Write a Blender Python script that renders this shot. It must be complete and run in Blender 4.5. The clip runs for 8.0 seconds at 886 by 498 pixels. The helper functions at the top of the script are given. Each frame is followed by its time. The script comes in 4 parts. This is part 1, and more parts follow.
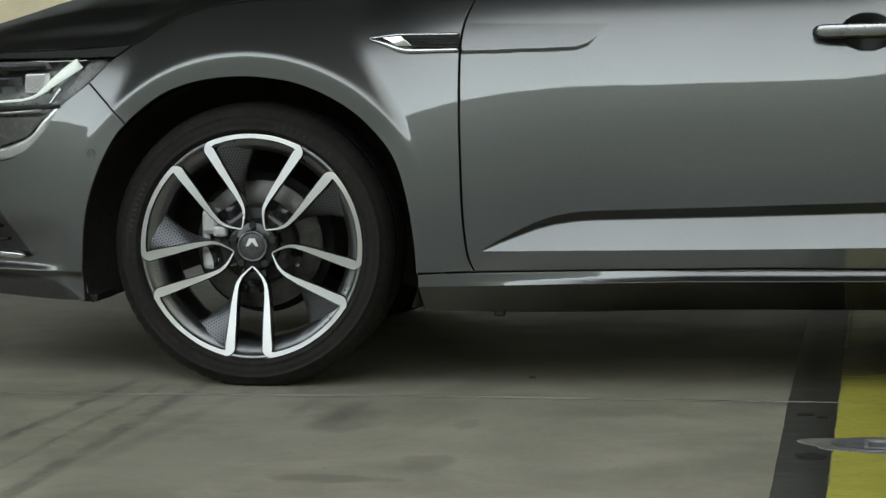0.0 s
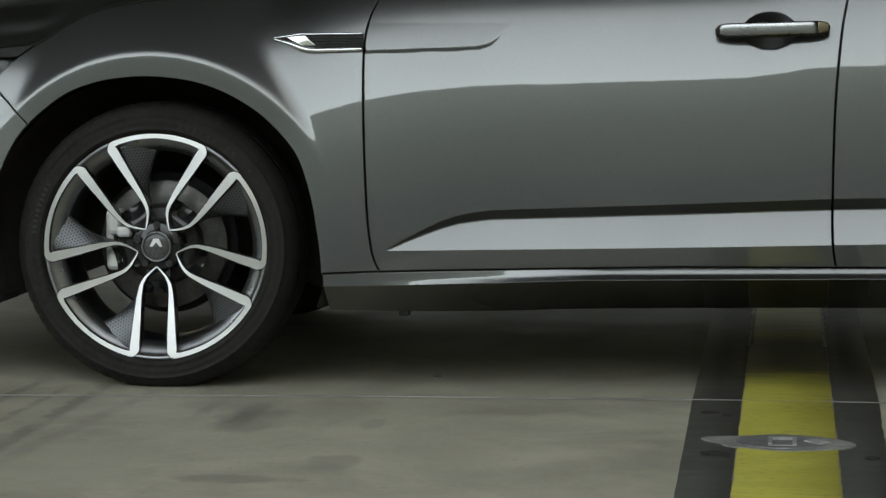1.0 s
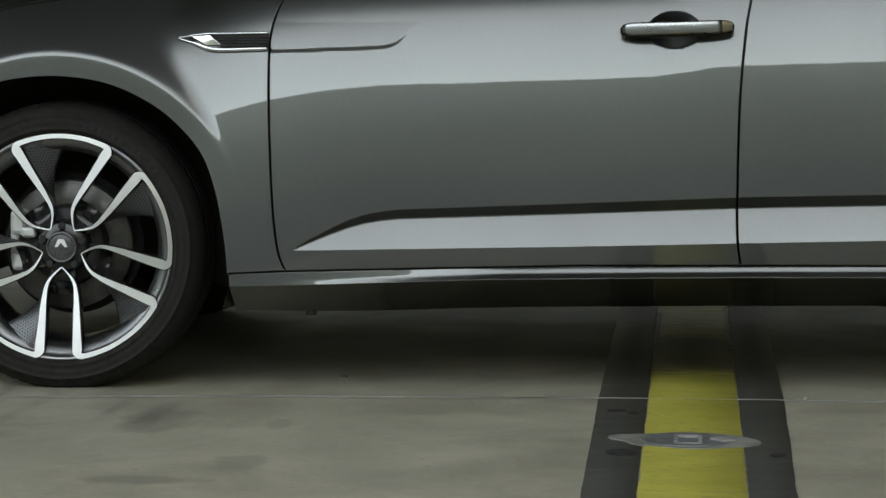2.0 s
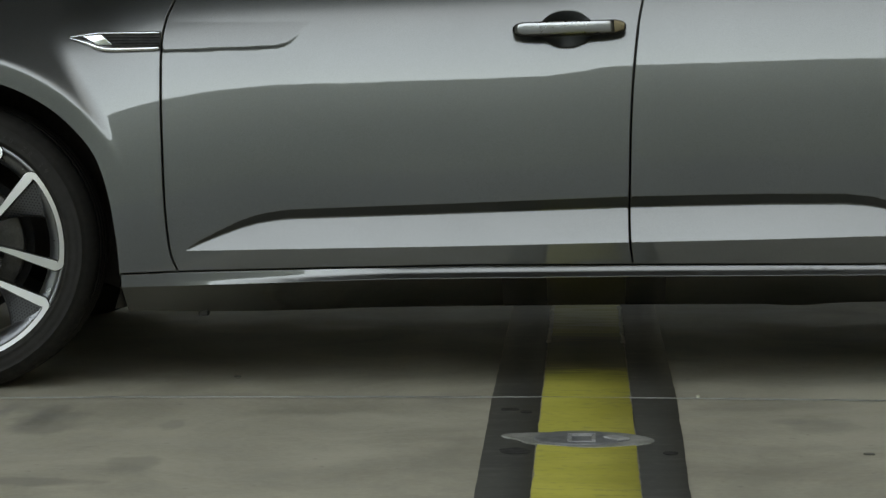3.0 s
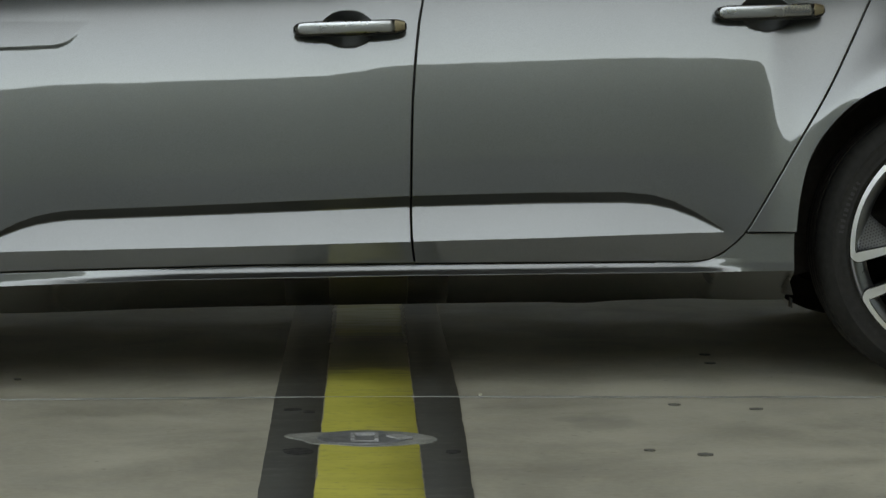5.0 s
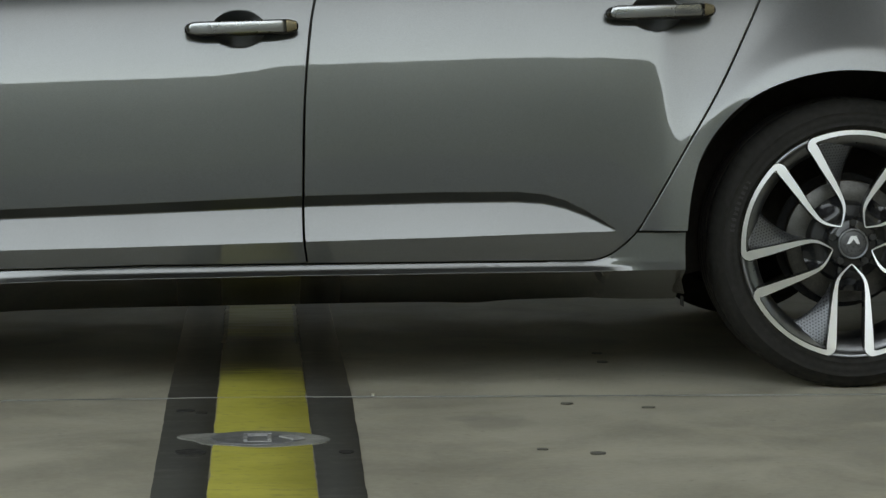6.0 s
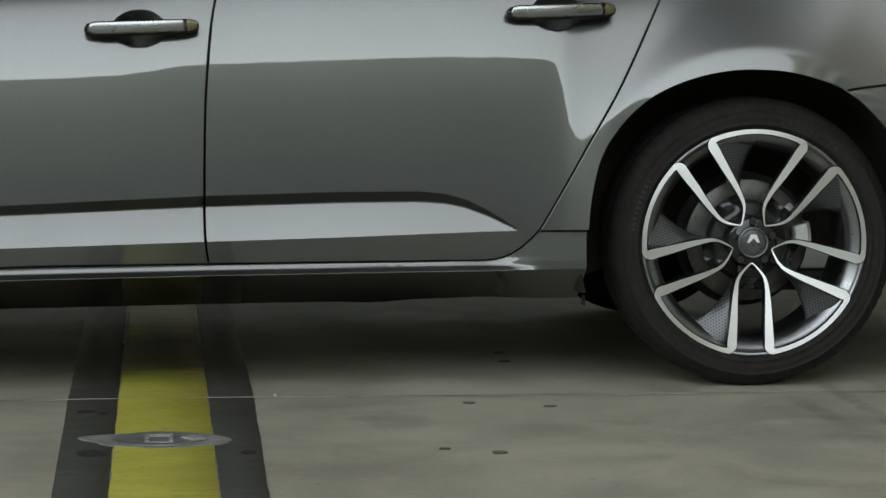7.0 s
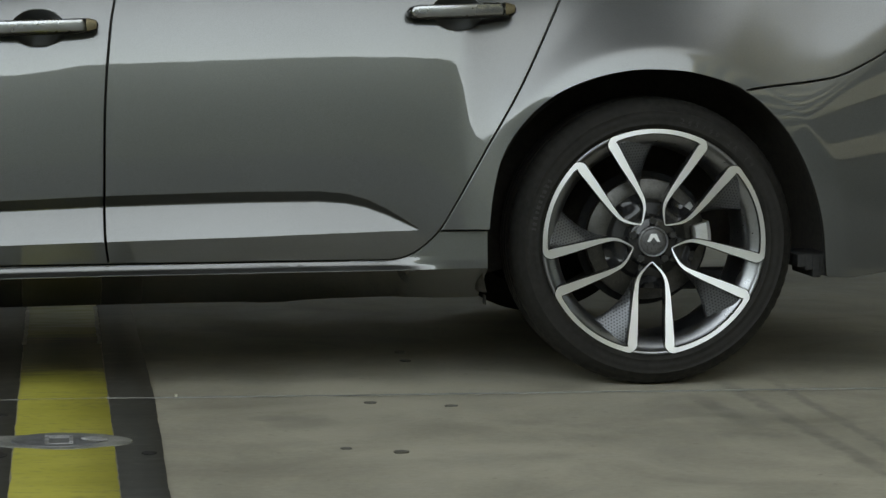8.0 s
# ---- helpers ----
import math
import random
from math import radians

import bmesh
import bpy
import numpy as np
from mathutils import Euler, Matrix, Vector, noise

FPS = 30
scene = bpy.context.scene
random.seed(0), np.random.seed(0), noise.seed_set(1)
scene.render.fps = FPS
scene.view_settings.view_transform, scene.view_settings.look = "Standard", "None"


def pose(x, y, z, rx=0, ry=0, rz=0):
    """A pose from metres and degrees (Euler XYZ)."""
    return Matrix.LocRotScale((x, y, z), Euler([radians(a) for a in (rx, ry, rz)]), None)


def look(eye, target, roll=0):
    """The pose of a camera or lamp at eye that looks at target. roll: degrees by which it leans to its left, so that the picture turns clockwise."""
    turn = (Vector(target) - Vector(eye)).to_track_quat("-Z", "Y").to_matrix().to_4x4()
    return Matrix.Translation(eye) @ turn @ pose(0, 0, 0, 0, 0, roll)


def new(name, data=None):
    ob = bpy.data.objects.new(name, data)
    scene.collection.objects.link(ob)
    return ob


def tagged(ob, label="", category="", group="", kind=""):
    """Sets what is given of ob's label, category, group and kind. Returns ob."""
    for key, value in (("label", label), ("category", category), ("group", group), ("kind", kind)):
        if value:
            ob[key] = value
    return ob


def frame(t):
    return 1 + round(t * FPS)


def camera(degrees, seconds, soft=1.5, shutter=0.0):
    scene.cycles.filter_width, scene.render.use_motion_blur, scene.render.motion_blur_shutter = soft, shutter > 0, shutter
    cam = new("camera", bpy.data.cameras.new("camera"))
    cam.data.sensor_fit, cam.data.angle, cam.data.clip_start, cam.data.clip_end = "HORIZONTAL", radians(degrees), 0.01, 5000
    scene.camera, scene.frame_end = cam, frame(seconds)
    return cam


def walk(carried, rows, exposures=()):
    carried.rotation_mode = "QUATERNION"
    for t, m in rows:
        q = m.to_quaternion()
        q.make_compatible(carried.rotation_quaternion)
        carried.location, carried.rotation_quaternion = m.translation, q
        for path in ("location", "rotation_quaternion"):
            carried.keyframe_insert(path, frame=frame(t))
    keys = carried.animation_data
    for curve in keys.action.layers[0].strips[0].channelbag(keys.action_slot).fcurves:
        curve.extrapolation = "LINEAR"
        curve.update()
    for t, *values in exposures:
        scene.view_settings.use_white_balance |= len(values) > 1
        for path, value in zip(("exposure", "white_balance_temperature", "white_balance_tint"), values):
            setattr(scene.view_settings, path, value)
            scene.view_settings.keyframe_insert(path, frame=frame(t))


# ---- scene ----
# A tripod pan along the side of a parked car. x runs from the car's nose to its tail, y away from the camera.
cam = camera(17.82, 8.0)
EYE = (1.45, -6.365, 0.84)
ROWS = [  # seconds, yaw, pitch, roll
    (0.0, 8.903, -4.558, -0.076),
    (0.5, 8.019, -4.562, -0.065),
    (1.0, 6.962, -4.566, -0.023),
    (1.5, 6.056, -4.567, 0.034),
    (1.7, 5.675, -4.572, 0.021),
    (3.0, 2.879, -4.588, 0.022),
    (3.5, 1.866, -4.590, 0.018),
    (4.0, 0.658, -4.601, 0.009),
    (4.5, -0.406, -4.599, -0.002),
    (4.7, -0.857, -4.596, 0.003),
    (5.8, -3.339, -4.598, 0.002),
    (6.0, -3.739, -4.597, 0.013),
    (6.5, -4.669, -4.602, 0.014),
    (7.0, -5.740, -4.605, 0.010),
    (7.5, -6.649, -4.607, -0.015),
    (8.0, -7.749, -4.610, -0.035),
]
walk(cam, [(t, pose(*EYE, 90 + pitch, roll, yaw)) for t, yaw, pitch, roll in ROWS], [(0.0, 2.62, 15600, 11), (8.0, 2.62, 15600, 11)])

# ---- light ----
SUN_EL, SUN_ROT = 26.0, 208.0
world = bpy.data.worlds.new("world")
scene.world = world
world.use_nodes = True
wn = world.node_tree.nodes
sky = wn.new("ShaderNodeTexSky")
sky.sky_type = "NISHITA"
sky.sun_disc = False
sky.sun_elevation, sky.sun_rotation = radians(SUN_EL), radians(SUN_ROT)
sky.air_density, sky.dust_density, sky.ozone_density = 0.75, 0.0, 2.4
world.node_tree.links.new(sky.outputs[0], wn["Background"].inputs[0])
wn["Background"].inputs[1].default_value = 0.15
sun = new("sun", bpy.data.lights.new("sun", "SUN"))
sun.data.energy, sun.data.angle, sun.data.color = 0.30, radians(110), (0.74, 0.87, 1.0)
sun.matrix_world = look((math.sin(radians(SUN_ROT)), math.cos(radians(SUN_ROT)), math.tan(radians(SUN_EL))), (0, 0, 0))


# ---- materials ----
def material(name, color, rough=0.5, metal=0.0, **extra):
    m = bpy.data.materials.new(name)
    m.use_nodes = True
    b = m.node_tree.nodes["Principled BSDF"]
    b.inputs["Base Color"].default_value = (*color, 1)
    b.inputs["Roughness"].default_value = rough
    b.inputs["Metallic"].default_value = metal
    for key, value in extra.items():
        b.inputs[key.replace("_", " ")].default_value = value
    return m


class Nodes:
    """Short calls for a material's node tree."""

    def __init__(self, m):
        self.tree = m.node_tree
        self.bsdf = m.node_tree.nodes["Principled BSDF"]
        self.coord = self.tree.nodes.new("ShaderNodeTexCoord").outputs["Object"]

    def put(self, value, socket):
        if isinstance(value, bpy.types.NodeSocket):
            self.tree.links.new(value, socket)
        elif value is not None:
            socket.default_value = value

    def scaled(self, scale, move=(0, 0, 0), turn=0.0):
        n = self.tree.nodes.new("ShaderNodeMapping")
        n.inputs["Scale"].default_value, n.inputs["Location"].default_value = scale, move
        n.inputs["Rotation"].default_value = (0, 0, radians(turn))
        self.put(self.coord, n.inputs["Vector"])
        return n.outputs[0]

    def noise(self, scale, detail=4.0, rough=0.55, vector=None, warp=0.0):
        n = self.tree.nodes.new("ShaderNodeTexNoise")
        n.inputs["Scale"].default_value, n.inputs["Detail"].default_value = scale, detail
        n.inputs["Roughness"].default_value, n.inputs["Distortion"].default_value = rough, warp
        self.put(vector or self.coord, n.inputs["Vector"])
        return n.outputs["Fac"]

    def ramp(self, value, a, b, lo=0.0, hi=1.0):
        n = self.tree.nodes.new("ShaderNodeMapRange")
        n.inputs["From Min"].default_value, n.inputs["From Max"].default_value = a, b
        n.inputs["To Min"].default_value, n.inputs["To Max"].default_value = lo, hi
        n.interpolation_type = "SMOOTHSTEP"
        self.put(value, n.inputs["Value"])
        return n.outputs["Result"]

    def math(self, op, a, b=None):
        n = self.tree.nodes.new("ShaderNodeMath")
        n.operation = op
        self.put(a, n.inputs[0])
        self.put(b, n.inputs[1])
        return n.outputs[0]

    def mix(self, fac, a, b):
        n = self.tree.nodes.new("ShaderNodeMix")
        n.data_type = "RGBA"
        self.put(fac, n.inputs[0])
        for value, socket in ((a, n.inputs[6]), (b, n.inputs[7])):
            self.put((*value, 1) if isinstance(value, tuple) else value, socket)
        return n.outputs[2]

    def bump(self, height, strength, distance=0.002):
        n = self.tree.nodes.new("ShaderNodeBump")
        n.inputs["Strength"].default_value, n.inputs["Distance"].default_value = strength, distance
        self.put(height, n.inputs["Height"])
        self.put(n.outputs[0], self.bsdf.inputs["Normal"])

    def axes(self):
        n = self.tree.nodes.new("ShaderNodeSeparateXYZ")
        self.put(self.coord, n.inputs[0])
        return n.outputs


def mottled(name, dark, light, rough, scale, bump=0.0, metal=0.0, fine=12.0, **extra):
    """A material whose colour wanders between two tones at two scales."""
    m = material(name, light, rough, metal, **extra)
    n = Nodes(m)
    both = n.math("ADD", n.math("MULTIPLY", n.noise(scale), 0.6), n.math("MULTIPLY", n.noise(scale * fine, 3), 0.4))
    n.put(n.mix(n.ramp(both, 0.3, 0.7), dark, light), n.bsdf.inputs["Base Color"])
    n.put(n.ramp(n.noise(scale * 3), 0.3, 0.7, rough * 0.85, min(1.0, rough * 1.15)), n.bsdf.inputs["Roughness"])
    if bump:
        n.bump(n.noise(scale * fine * 1.5, 3), bump)
    return m


def make_paint():
    m = material("metallic_grey_paint", (0.2, 0.205, 0.205), 0.45, 1.0, Coat_Weight=1.0, Coat_Roughness=0.025, Coat_IOR=1.82)
    n = Nodes(m)
    flake = n.noise(900, 2, 0.5)
    n.put(n.mix(n.ramp(flake, 0.35, 0.65), (0.078, 0.081, 0.079), (0.102, 0.106, 0.104)), n.bsdf.inputs["Base Color"])
    n.put(n.ramp(n.noise(3.0, 3), 0.3, 0.7, 0.40, 0.46), n.bsdf.inputs["Roughness"])
    # a film of dust dulls the lacquer where it faces up
    facing = n.tree.nodes.new("ShaderNodeSeparateXYZ")
    n.put(n.tree.nodes.new("ShaderNodeNewGeometry").outputs["Normal"], facing.inputs[0])
    film = n.ramp(facing.outputs[2], 0.14, 0.5, 0.022, 0.27)
    n.put(film, n.bsdf.inputs["Coat Roughness"])
    # the pressed steel is not quite true, and the lacquer has a fine orange peel
    wave = n.math("ADD", n.noise(7.0, 2), n.math("MULTIPLY", n.noise(60, 2), 0.05))
    n.bump(wave, 0.5, 0.00035)
    n.tree.links.new(n.bsdf.inputs["Normal"].links[0].from_socket, n.bsdf.inputs["Coat Normal"])
    return m


PAINT = make_paint()
PLASTIC = mottled("black_plastic", (0.010, 0.010, 0.010), (0.016, 0.016, 0.016), 0.75, 30, 0.2)
LINER = mottled("wheel_arch_felt", (0.028, 0.024, 0.020), (0.046, 0.040, 0.034), 0.95, 40, 0.4)
# stands in for shade under the bumper lip; also colours the jacking point
UNDERDARK = mottled("dark_underside", (0.012, 0.011, 0.010), (0.022, 0.020, 0.018), 0.55, 60, 0.3)
GLOSS = material("black_gloss", (0.012, 0.012, 0.013), 0.18)
RUBBER = mottled("tyre_rubber", (0.0105, 0.0098, 0.0088), (0.018, 0.0168, 0.015), 0.74, 25, 0.15, Specular_IOR_Level=0.25)
LETTER = material("moulded_rubber", (0.015, 0.0145, 0.014), 0.65)
CHROME = mottled("chrome", (0.68, 0.69, 0.70), (0.76, 0.77, 0.78), 0.10, 20, metal=1.0)
STEEL = mottled("brake_steel", (0.06, 0.057, 0.053), (0.12, 0.116, 0.11), 0.42, 22, metal=0.9)
CAST = mottled("cast_aluminium", (0.66, 0.66, 0.65), (0.84, 0.84, 0.83), 0.36, 40, 0.2, metal=0.55)
LAMPGREY = mottled("satin_lamp_bezel", (0.08, 0.08, 0.08), (0.12, 0.12, 0.12), 0.3, 20, metal=0.6)
DARKSTEEL = mottled("blackened_bolt", (0.02, 0.02, 0.02), (0.04, 0.04, 0.04), 0.5, 60, metal=0.5)
CLEAR = material("clear_lens", (0.95, 0.96, 0.96), 0.02, Transmission_Weight=1.0, IOR=1.25)
GUIDE = material("frosted_light_guide", (0.8, 0.8, 0.8), 0.35, Emission_Color=(0.36, 0.66, 1, 1), Emission_Strength=0.11)
RIMGREY = mottled("dark_rim_lacquer", (0.26, 0.268, 0.28), (0.34, 0.348, 0.36), 0.32, 15, metal=1.0)
WHITE = material("white_enamel", (0.8, 0.8, 0.8), 0.3)
REFLECTOR = material("headlamp_reflector", (0.75, 0.76, 0.78), 0.25, 0.8)
AMBER = mottled("bronze_grip_end", (0.24, 0.195, 0.125), (0.29, 0.235, 0.155), 0.32, 60, metal=0.7)


def make_alloy():
    """Alloy turned on a lathe: its fine grooves run round the hub and spread the gloss outwards."""
    m = material("machined_alloy", (0.96, 0.96, 0.955), 0.45, 1.0, Anisotropic=0.85)
    n = Nodes(m)
    x, y, z = n.axes()
    from_hub = n.tree.nodes.new("ShaderNodeCombineXYZ")
    n.put(x, from_hub.inputs[0])
    n.put(z, from_hub.inputs[2])
    world_way = n.tree.nodes.new("ShaderNodeVectorTransform")
    world_way.vector_type, world_way.convert_from, world_way.convert_to = "VECTOR", "OBJECT", "WORLD"
    n.put(from_hub.outputs[0], world_way.inputs[0])
    n.put(world_way.outputs[0], n.bsdf.inputs["Tangent"])
    n.put(n.ramp(n.noise(8, 2), 0.3, 0.7, 0.42, 0.49), n.bsdf.inputs["Roughness"])
    return m


def make_dimpled():
    m = material("dimpled_wheel_insert", (0.10, 0.105, 0.11), 0.34, 0.75)
    n = Nodes(m)
    x, y, z = n.axes()
    k = 2 * math.pi / 0.0064
    a = n.math("COSINE", n.math("MULTIPLY", x, k))
    b = n.math("COSINE", n.math("ADD", n.math("MULTIPLY", x, -k / 2), n.math("MULTIPLY", z, k * 0.866)))
    c = n.math("COSINE", n.math("ADD", n.math("MULTIPLY", x, k / 2), n.math("MULTIPLY", z, k * 0.866)))
    dots = n.ramp(n.math("ADD", a, n.math("ADD", b, c)), 0.3, 1.9)
    n.put(n.mix(dots, (0.13, 0.135, 0.143), (0.055, 0.056, 0.059)), n.bsdf.inputs["Base Color"])
    n.bump(n.math("SUBTRACT", 1.0, dots), 0.8, 0.003)
    return m


ALLOY, DIMPLED = make_alloy(), make_dimpled()


def make_concrete():
    m = material("power_floated_concrete", (0.3, 0.3, 0.28), 0.62)
    n = Nodes(m)
    big, mid, fine = n.noise(0.7, 5, 0.6, warp=0.6), n.noise(4.0, 5, 0.65, warp=0.4), n.noise(60, 4, 0.6)
    sweep = n.noise(2.6, 5, 0.6, n.scaled((1.0, 0.9, 1.0)), 1.2)
    tone = n.math("ADD", n.math("ADD", n.math("MULTIPLY", big, 0.35), n.math("MULTIPLY", mid, 0.25)), n.math("ADD", n.math("MULTIPLY", sweep, 0.28), n.math("MULTIPLY", fine, 0.12)))
    base = n.mix(n.ramp(tone, 0.38, 0.62), (0.232, 0.210, 0.164), (0.402, 0.368, 0.292))
    specks = n.ramp(n.noise(35, 2, 0.4), 0.70, 0.76)
    base = n.mix(n.math("MULTIPLY", specks, 0.35), base, (0.09, 0.085, 0.075))
    # rubber left by tyres that turned here, in slanting bands beside the front wheel and the rear wheel
    x, y, z = n.axes()
    smear = n.noise(9, 4, 0.6, n.scaled((1.2, 0.8, 1)))
    for foot, slope, width, far, near_y, deep in ((-0.29, 0.02, 0.022, -1.6, 0.1, 0.75), (-0.20, 0.0, 0.015, -1.6, 0.0, 0.5), (-0.12, -0.02, 0.030, -1.7, 0.1, 0.65), (0.02, 0.06, 0.035, -1.2, -0.05, 0.3), (0.31, 0.02, 0.045, -0.62, -0.22, 0.7), (0.20, 0.0, 0.025, -0.5, -0.2, 0.4), (2.98, 0.0, 0.030, -1.6, 0.1, 0.55), (3.10, 0.03, 0.022, -1.6, 0.1, 0.45), (2.86, -0.02, 0.04, -0.7, -0.2, 0.5), (2.30, 0.1, 0.05, -0.55, -0.3, 0.3)):
        off = n.math("SUBTRACT", n.math("ADD", x, n.math("MULTIPLY", n.math("SUBTRACT", smear, 0.5), 0.05)), n.math("ADD", n.math("MULTIPLY", y, slope), foot))
        line = n.ramp(n.math("ABSOLUTE", off), width, width * 0.25)
        near = n.math("MULTIPLY", n.ramp(y, far - 0.1, far + 0.15), n.math("SUBTRACT", 1.0, n.ramp(y, near_y - 0.15, near_y + 0.1)))
        mark = n.math("MULTIPLY", n.math("MULTIPLY", line, near), n.ramp(smear, 0.3, 0.65, 0.25 * deep, deep))
        base = n.mix(mark, base, (0.085, 0.082, 0.074))
    # smudges: rubber prints, dried puddles and scuffs
    for cx, cy, rx, ry, deep in ((0.32, -0.50, 0.085, 0.20, 0.42), (0.20, -0.30, 0.10, 0.10, 0.25), (0.59, -1.05, 0.055, 0.11, 0.38), (0.44, -1.27, 0.13, 0.05, 0.40), (0.59, -0.53, 0.03, 0.08, 0.30), (1.95, -0.50, 0.07, 0.15, 0.30), (1.88, -0.42, 0.04, 0.05, 0.25), (0.05, -1.2, 0.30, 0.5, 0.22), (2.86, -0.55, 0.12, 0.30, 0.20), (3.05, -0.9, 0.25, 0.3, 0.18)):
        dx = n.math("MULTIPLY", n.math("SUBTRACT", x, cx), 1 / rx)
        dy = n.math("MULTIPLY", n.math("SUBTRACT", y, cy), 1 / ry)
        away = n.math("ADD", n.math("SQRT", n.math("ADD", n.math("MULTIPLY", dx, dx), n.math("MULTIPLY", dy, dy))), n.math("MULTIPLY", n.math("SUBTRACT", smear, 0.5), 1.6))
        base = n.mix(n.math("MULTIPLY", n.ramp(away, 1.15, 0.55), deep), base, (0.105, 0.100, 0.084))
    n.put(base, n.bsdf.inputs["Base Color"])
    n.put(n.ramp(mid, 0.3, 0.7, 0.5, 0.72), n.bsdf.inputs["Roughness"])
    n.bump(n.math("ADD", n.math("MULTIPLY", fine, 0.5), n.noise(220, 3)), 0.25, 0.0015)
    return m


def make_line_paint(name, dark, light, scuff, amount, rub_and_shade=False):
    m = material(name, light, 0.6)
    n = Nodes(m)
    tone = n.mix(n.ramp(n.noise(5, 5, 0.6), 0.3, 0.7), dark, light)
    drag = n.noise(6, 5, 0.65, n.scaled((0.6, 4.0, 1)), 0.5)
    wear = n.math("MULTIPLY", n.ramp(n.math("ADD", n.math("MULTIPLY", drag, 0.6), n.math("MULTIPLY", n.noise(45, 4), 0.4)), 0.5, 0.66), amount)
    tone = n.mix(wear, tone, scuff)
    if rub_and_shade:
        # dragged rubber and the car's shade, both put into the line's colour
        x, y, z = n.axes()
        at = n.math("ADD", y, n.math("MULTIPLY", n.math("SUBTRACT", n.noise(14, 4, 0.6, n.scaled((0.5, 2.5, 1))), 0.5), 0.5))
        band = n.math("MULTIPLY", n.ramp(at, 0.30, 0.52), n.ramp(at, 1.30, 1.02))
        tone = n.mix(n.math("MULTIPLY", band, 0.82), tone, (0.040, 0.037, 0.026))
        # past this band the paint is scraped pale
        scraped = n.math("MULTIPLY", n.ramp(at, 1.22, 1.50), n.ramp(n.noise(9, 4, 0.6, n.scaled((0.5, 3.0, 1))), 0.35, 0.6, 0.3, 0.9))
        tone = n.mix(scraped, tone, (0.66, 0.62, 0.36))
    n.put(tone, n.bsdf.inputs["Base Color"])
    n.bump(n.noise(90, 3), 0.25, 0.001)
    return m


CONCRETE = make_concrete()
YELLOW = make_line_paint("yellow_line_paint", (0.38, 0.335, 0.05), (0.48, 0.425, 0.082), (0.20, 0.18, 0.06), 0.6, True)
BLACKLINE = make_line_paint("black_line_paint", (0.034, 0.0332, 0.028), (0.050, 0.049, 0.041), (0.092, 0.09, 0.078), 0.7)
GROUT = mottled("pale_grout", (0.11, 0.109, 0.098), (0.26, 0.257, 0.232), 0.8, 14, 0.3)
SOCKET = mottled("worn_pale_iron", (0.17, 0.172, 0.17), (0.36, 0.36, 0.35), 0.6, 30, 0.3)
LID = mottled("worn_cast_iron", (0.11, 0.112, 0.115), (0.20, 0.203, 0.205), 0.55, 18, 0.3, metal=0.4)
STAIN = mottled("oil_stain", (0.070, 0.066, 0.055), (0.115, 0.109, 0.093), 0.6, 30)
CHIPPED = mottled("chipped_paint_edge", (0.42, 0.40, 0.31), (0.74, 0.72, 0.62), 0.8, 9)
SMUDGE = mottled("rubber_smudge", (0.009, 0.009, 0.008), (0.018, 0.017, 0.015), 0.7, 30)
SEAL = mottled("joint_sealant", (0.09, 0.09, 0.08), (0.23, 0.23, 0.21), 0.8, 2.2, fine=6)
HILL = mottled("distant_woods", (0.24, 0.242, 0.18), (0.34, 0.342, 0.26), 0.95, 0.3)
# deck underside, kept dark so that the car reflects a dark deck
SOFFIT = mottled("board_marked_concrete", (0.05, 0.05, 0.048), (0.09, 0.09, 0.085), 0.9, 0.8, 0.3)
ASPHALT = mottled("yard_asphalt", (0.100, 0.100, 0.092), (0.145, 0.143, 0.132), 0.85, 3, 0.5)
# wall plaster with shade put into its grey
FACADE = mottled("shaded_grey_plaster", (0.10, 0.10, 0.095), (0.15, 0.15, 0.14), 0.85, 0.6)
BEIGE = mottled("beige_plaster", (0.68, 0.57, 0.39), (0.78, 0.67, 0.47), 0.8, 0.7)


# ---- mesh tools ----
def link_mesh(name, me, mats, parent=None, label="", m=None):
    for mat in mats if isinstance(mats, (list, tuple)) else [mats]:
        me.materials.append(mat)
    ob = new(name, me)
    if parent:
        ob.parent = parent
    if m is not None:
        ob.matrix_basis = m
    return tagged(ob, label)


def part(name, bm, mats, parent=None, label="", smooth=False, m=None):
    """Links a bmesh as one mesh object under a thing or under a part."""
    me = bpy.data.meshes.new(name)
    for f in bm.faces:
        f.smooth = smooth
    bm.to_mesh(me)
    bm.free()
    return link_mesh(name, me, mats, parent, label, m)


def grid_mesh(name, rows, closed=False):
    """A mesh from rows of points, each row as long as the next."""
    n = len(rows[0])
    verts = [tuple(p) for row in rows for p in row]
    faces = []
    for a in range(len(rows) - 1):
        for b in range(n if closed else n - 1):
            c = (b + 1) % n
            faces.append((a * n + b, a * n + c, (a + 1) * n + c, (a + 1) * n + b))
    me = bpy.data.meshes.new(name)
    me.from_pydata(verts, [], faces)
    me.polygons.foreach_set("use_smooth", [True] * len(faces))
    return me


def lathe(name, profile, steps, mats, parent=None, label="", m=None):
    """Turns a profile of (radius, y) round the y axis."""
    rows = [[(r * math.cos(a), y, r * math.sin(a)) for a in (2 * math.pi * k / steps for k in range(steps))] for r, y in profile]
    me = grid_mesh(name, rows[::-1], True)
    return link_mesh(name, me, mats, parent, label, m)


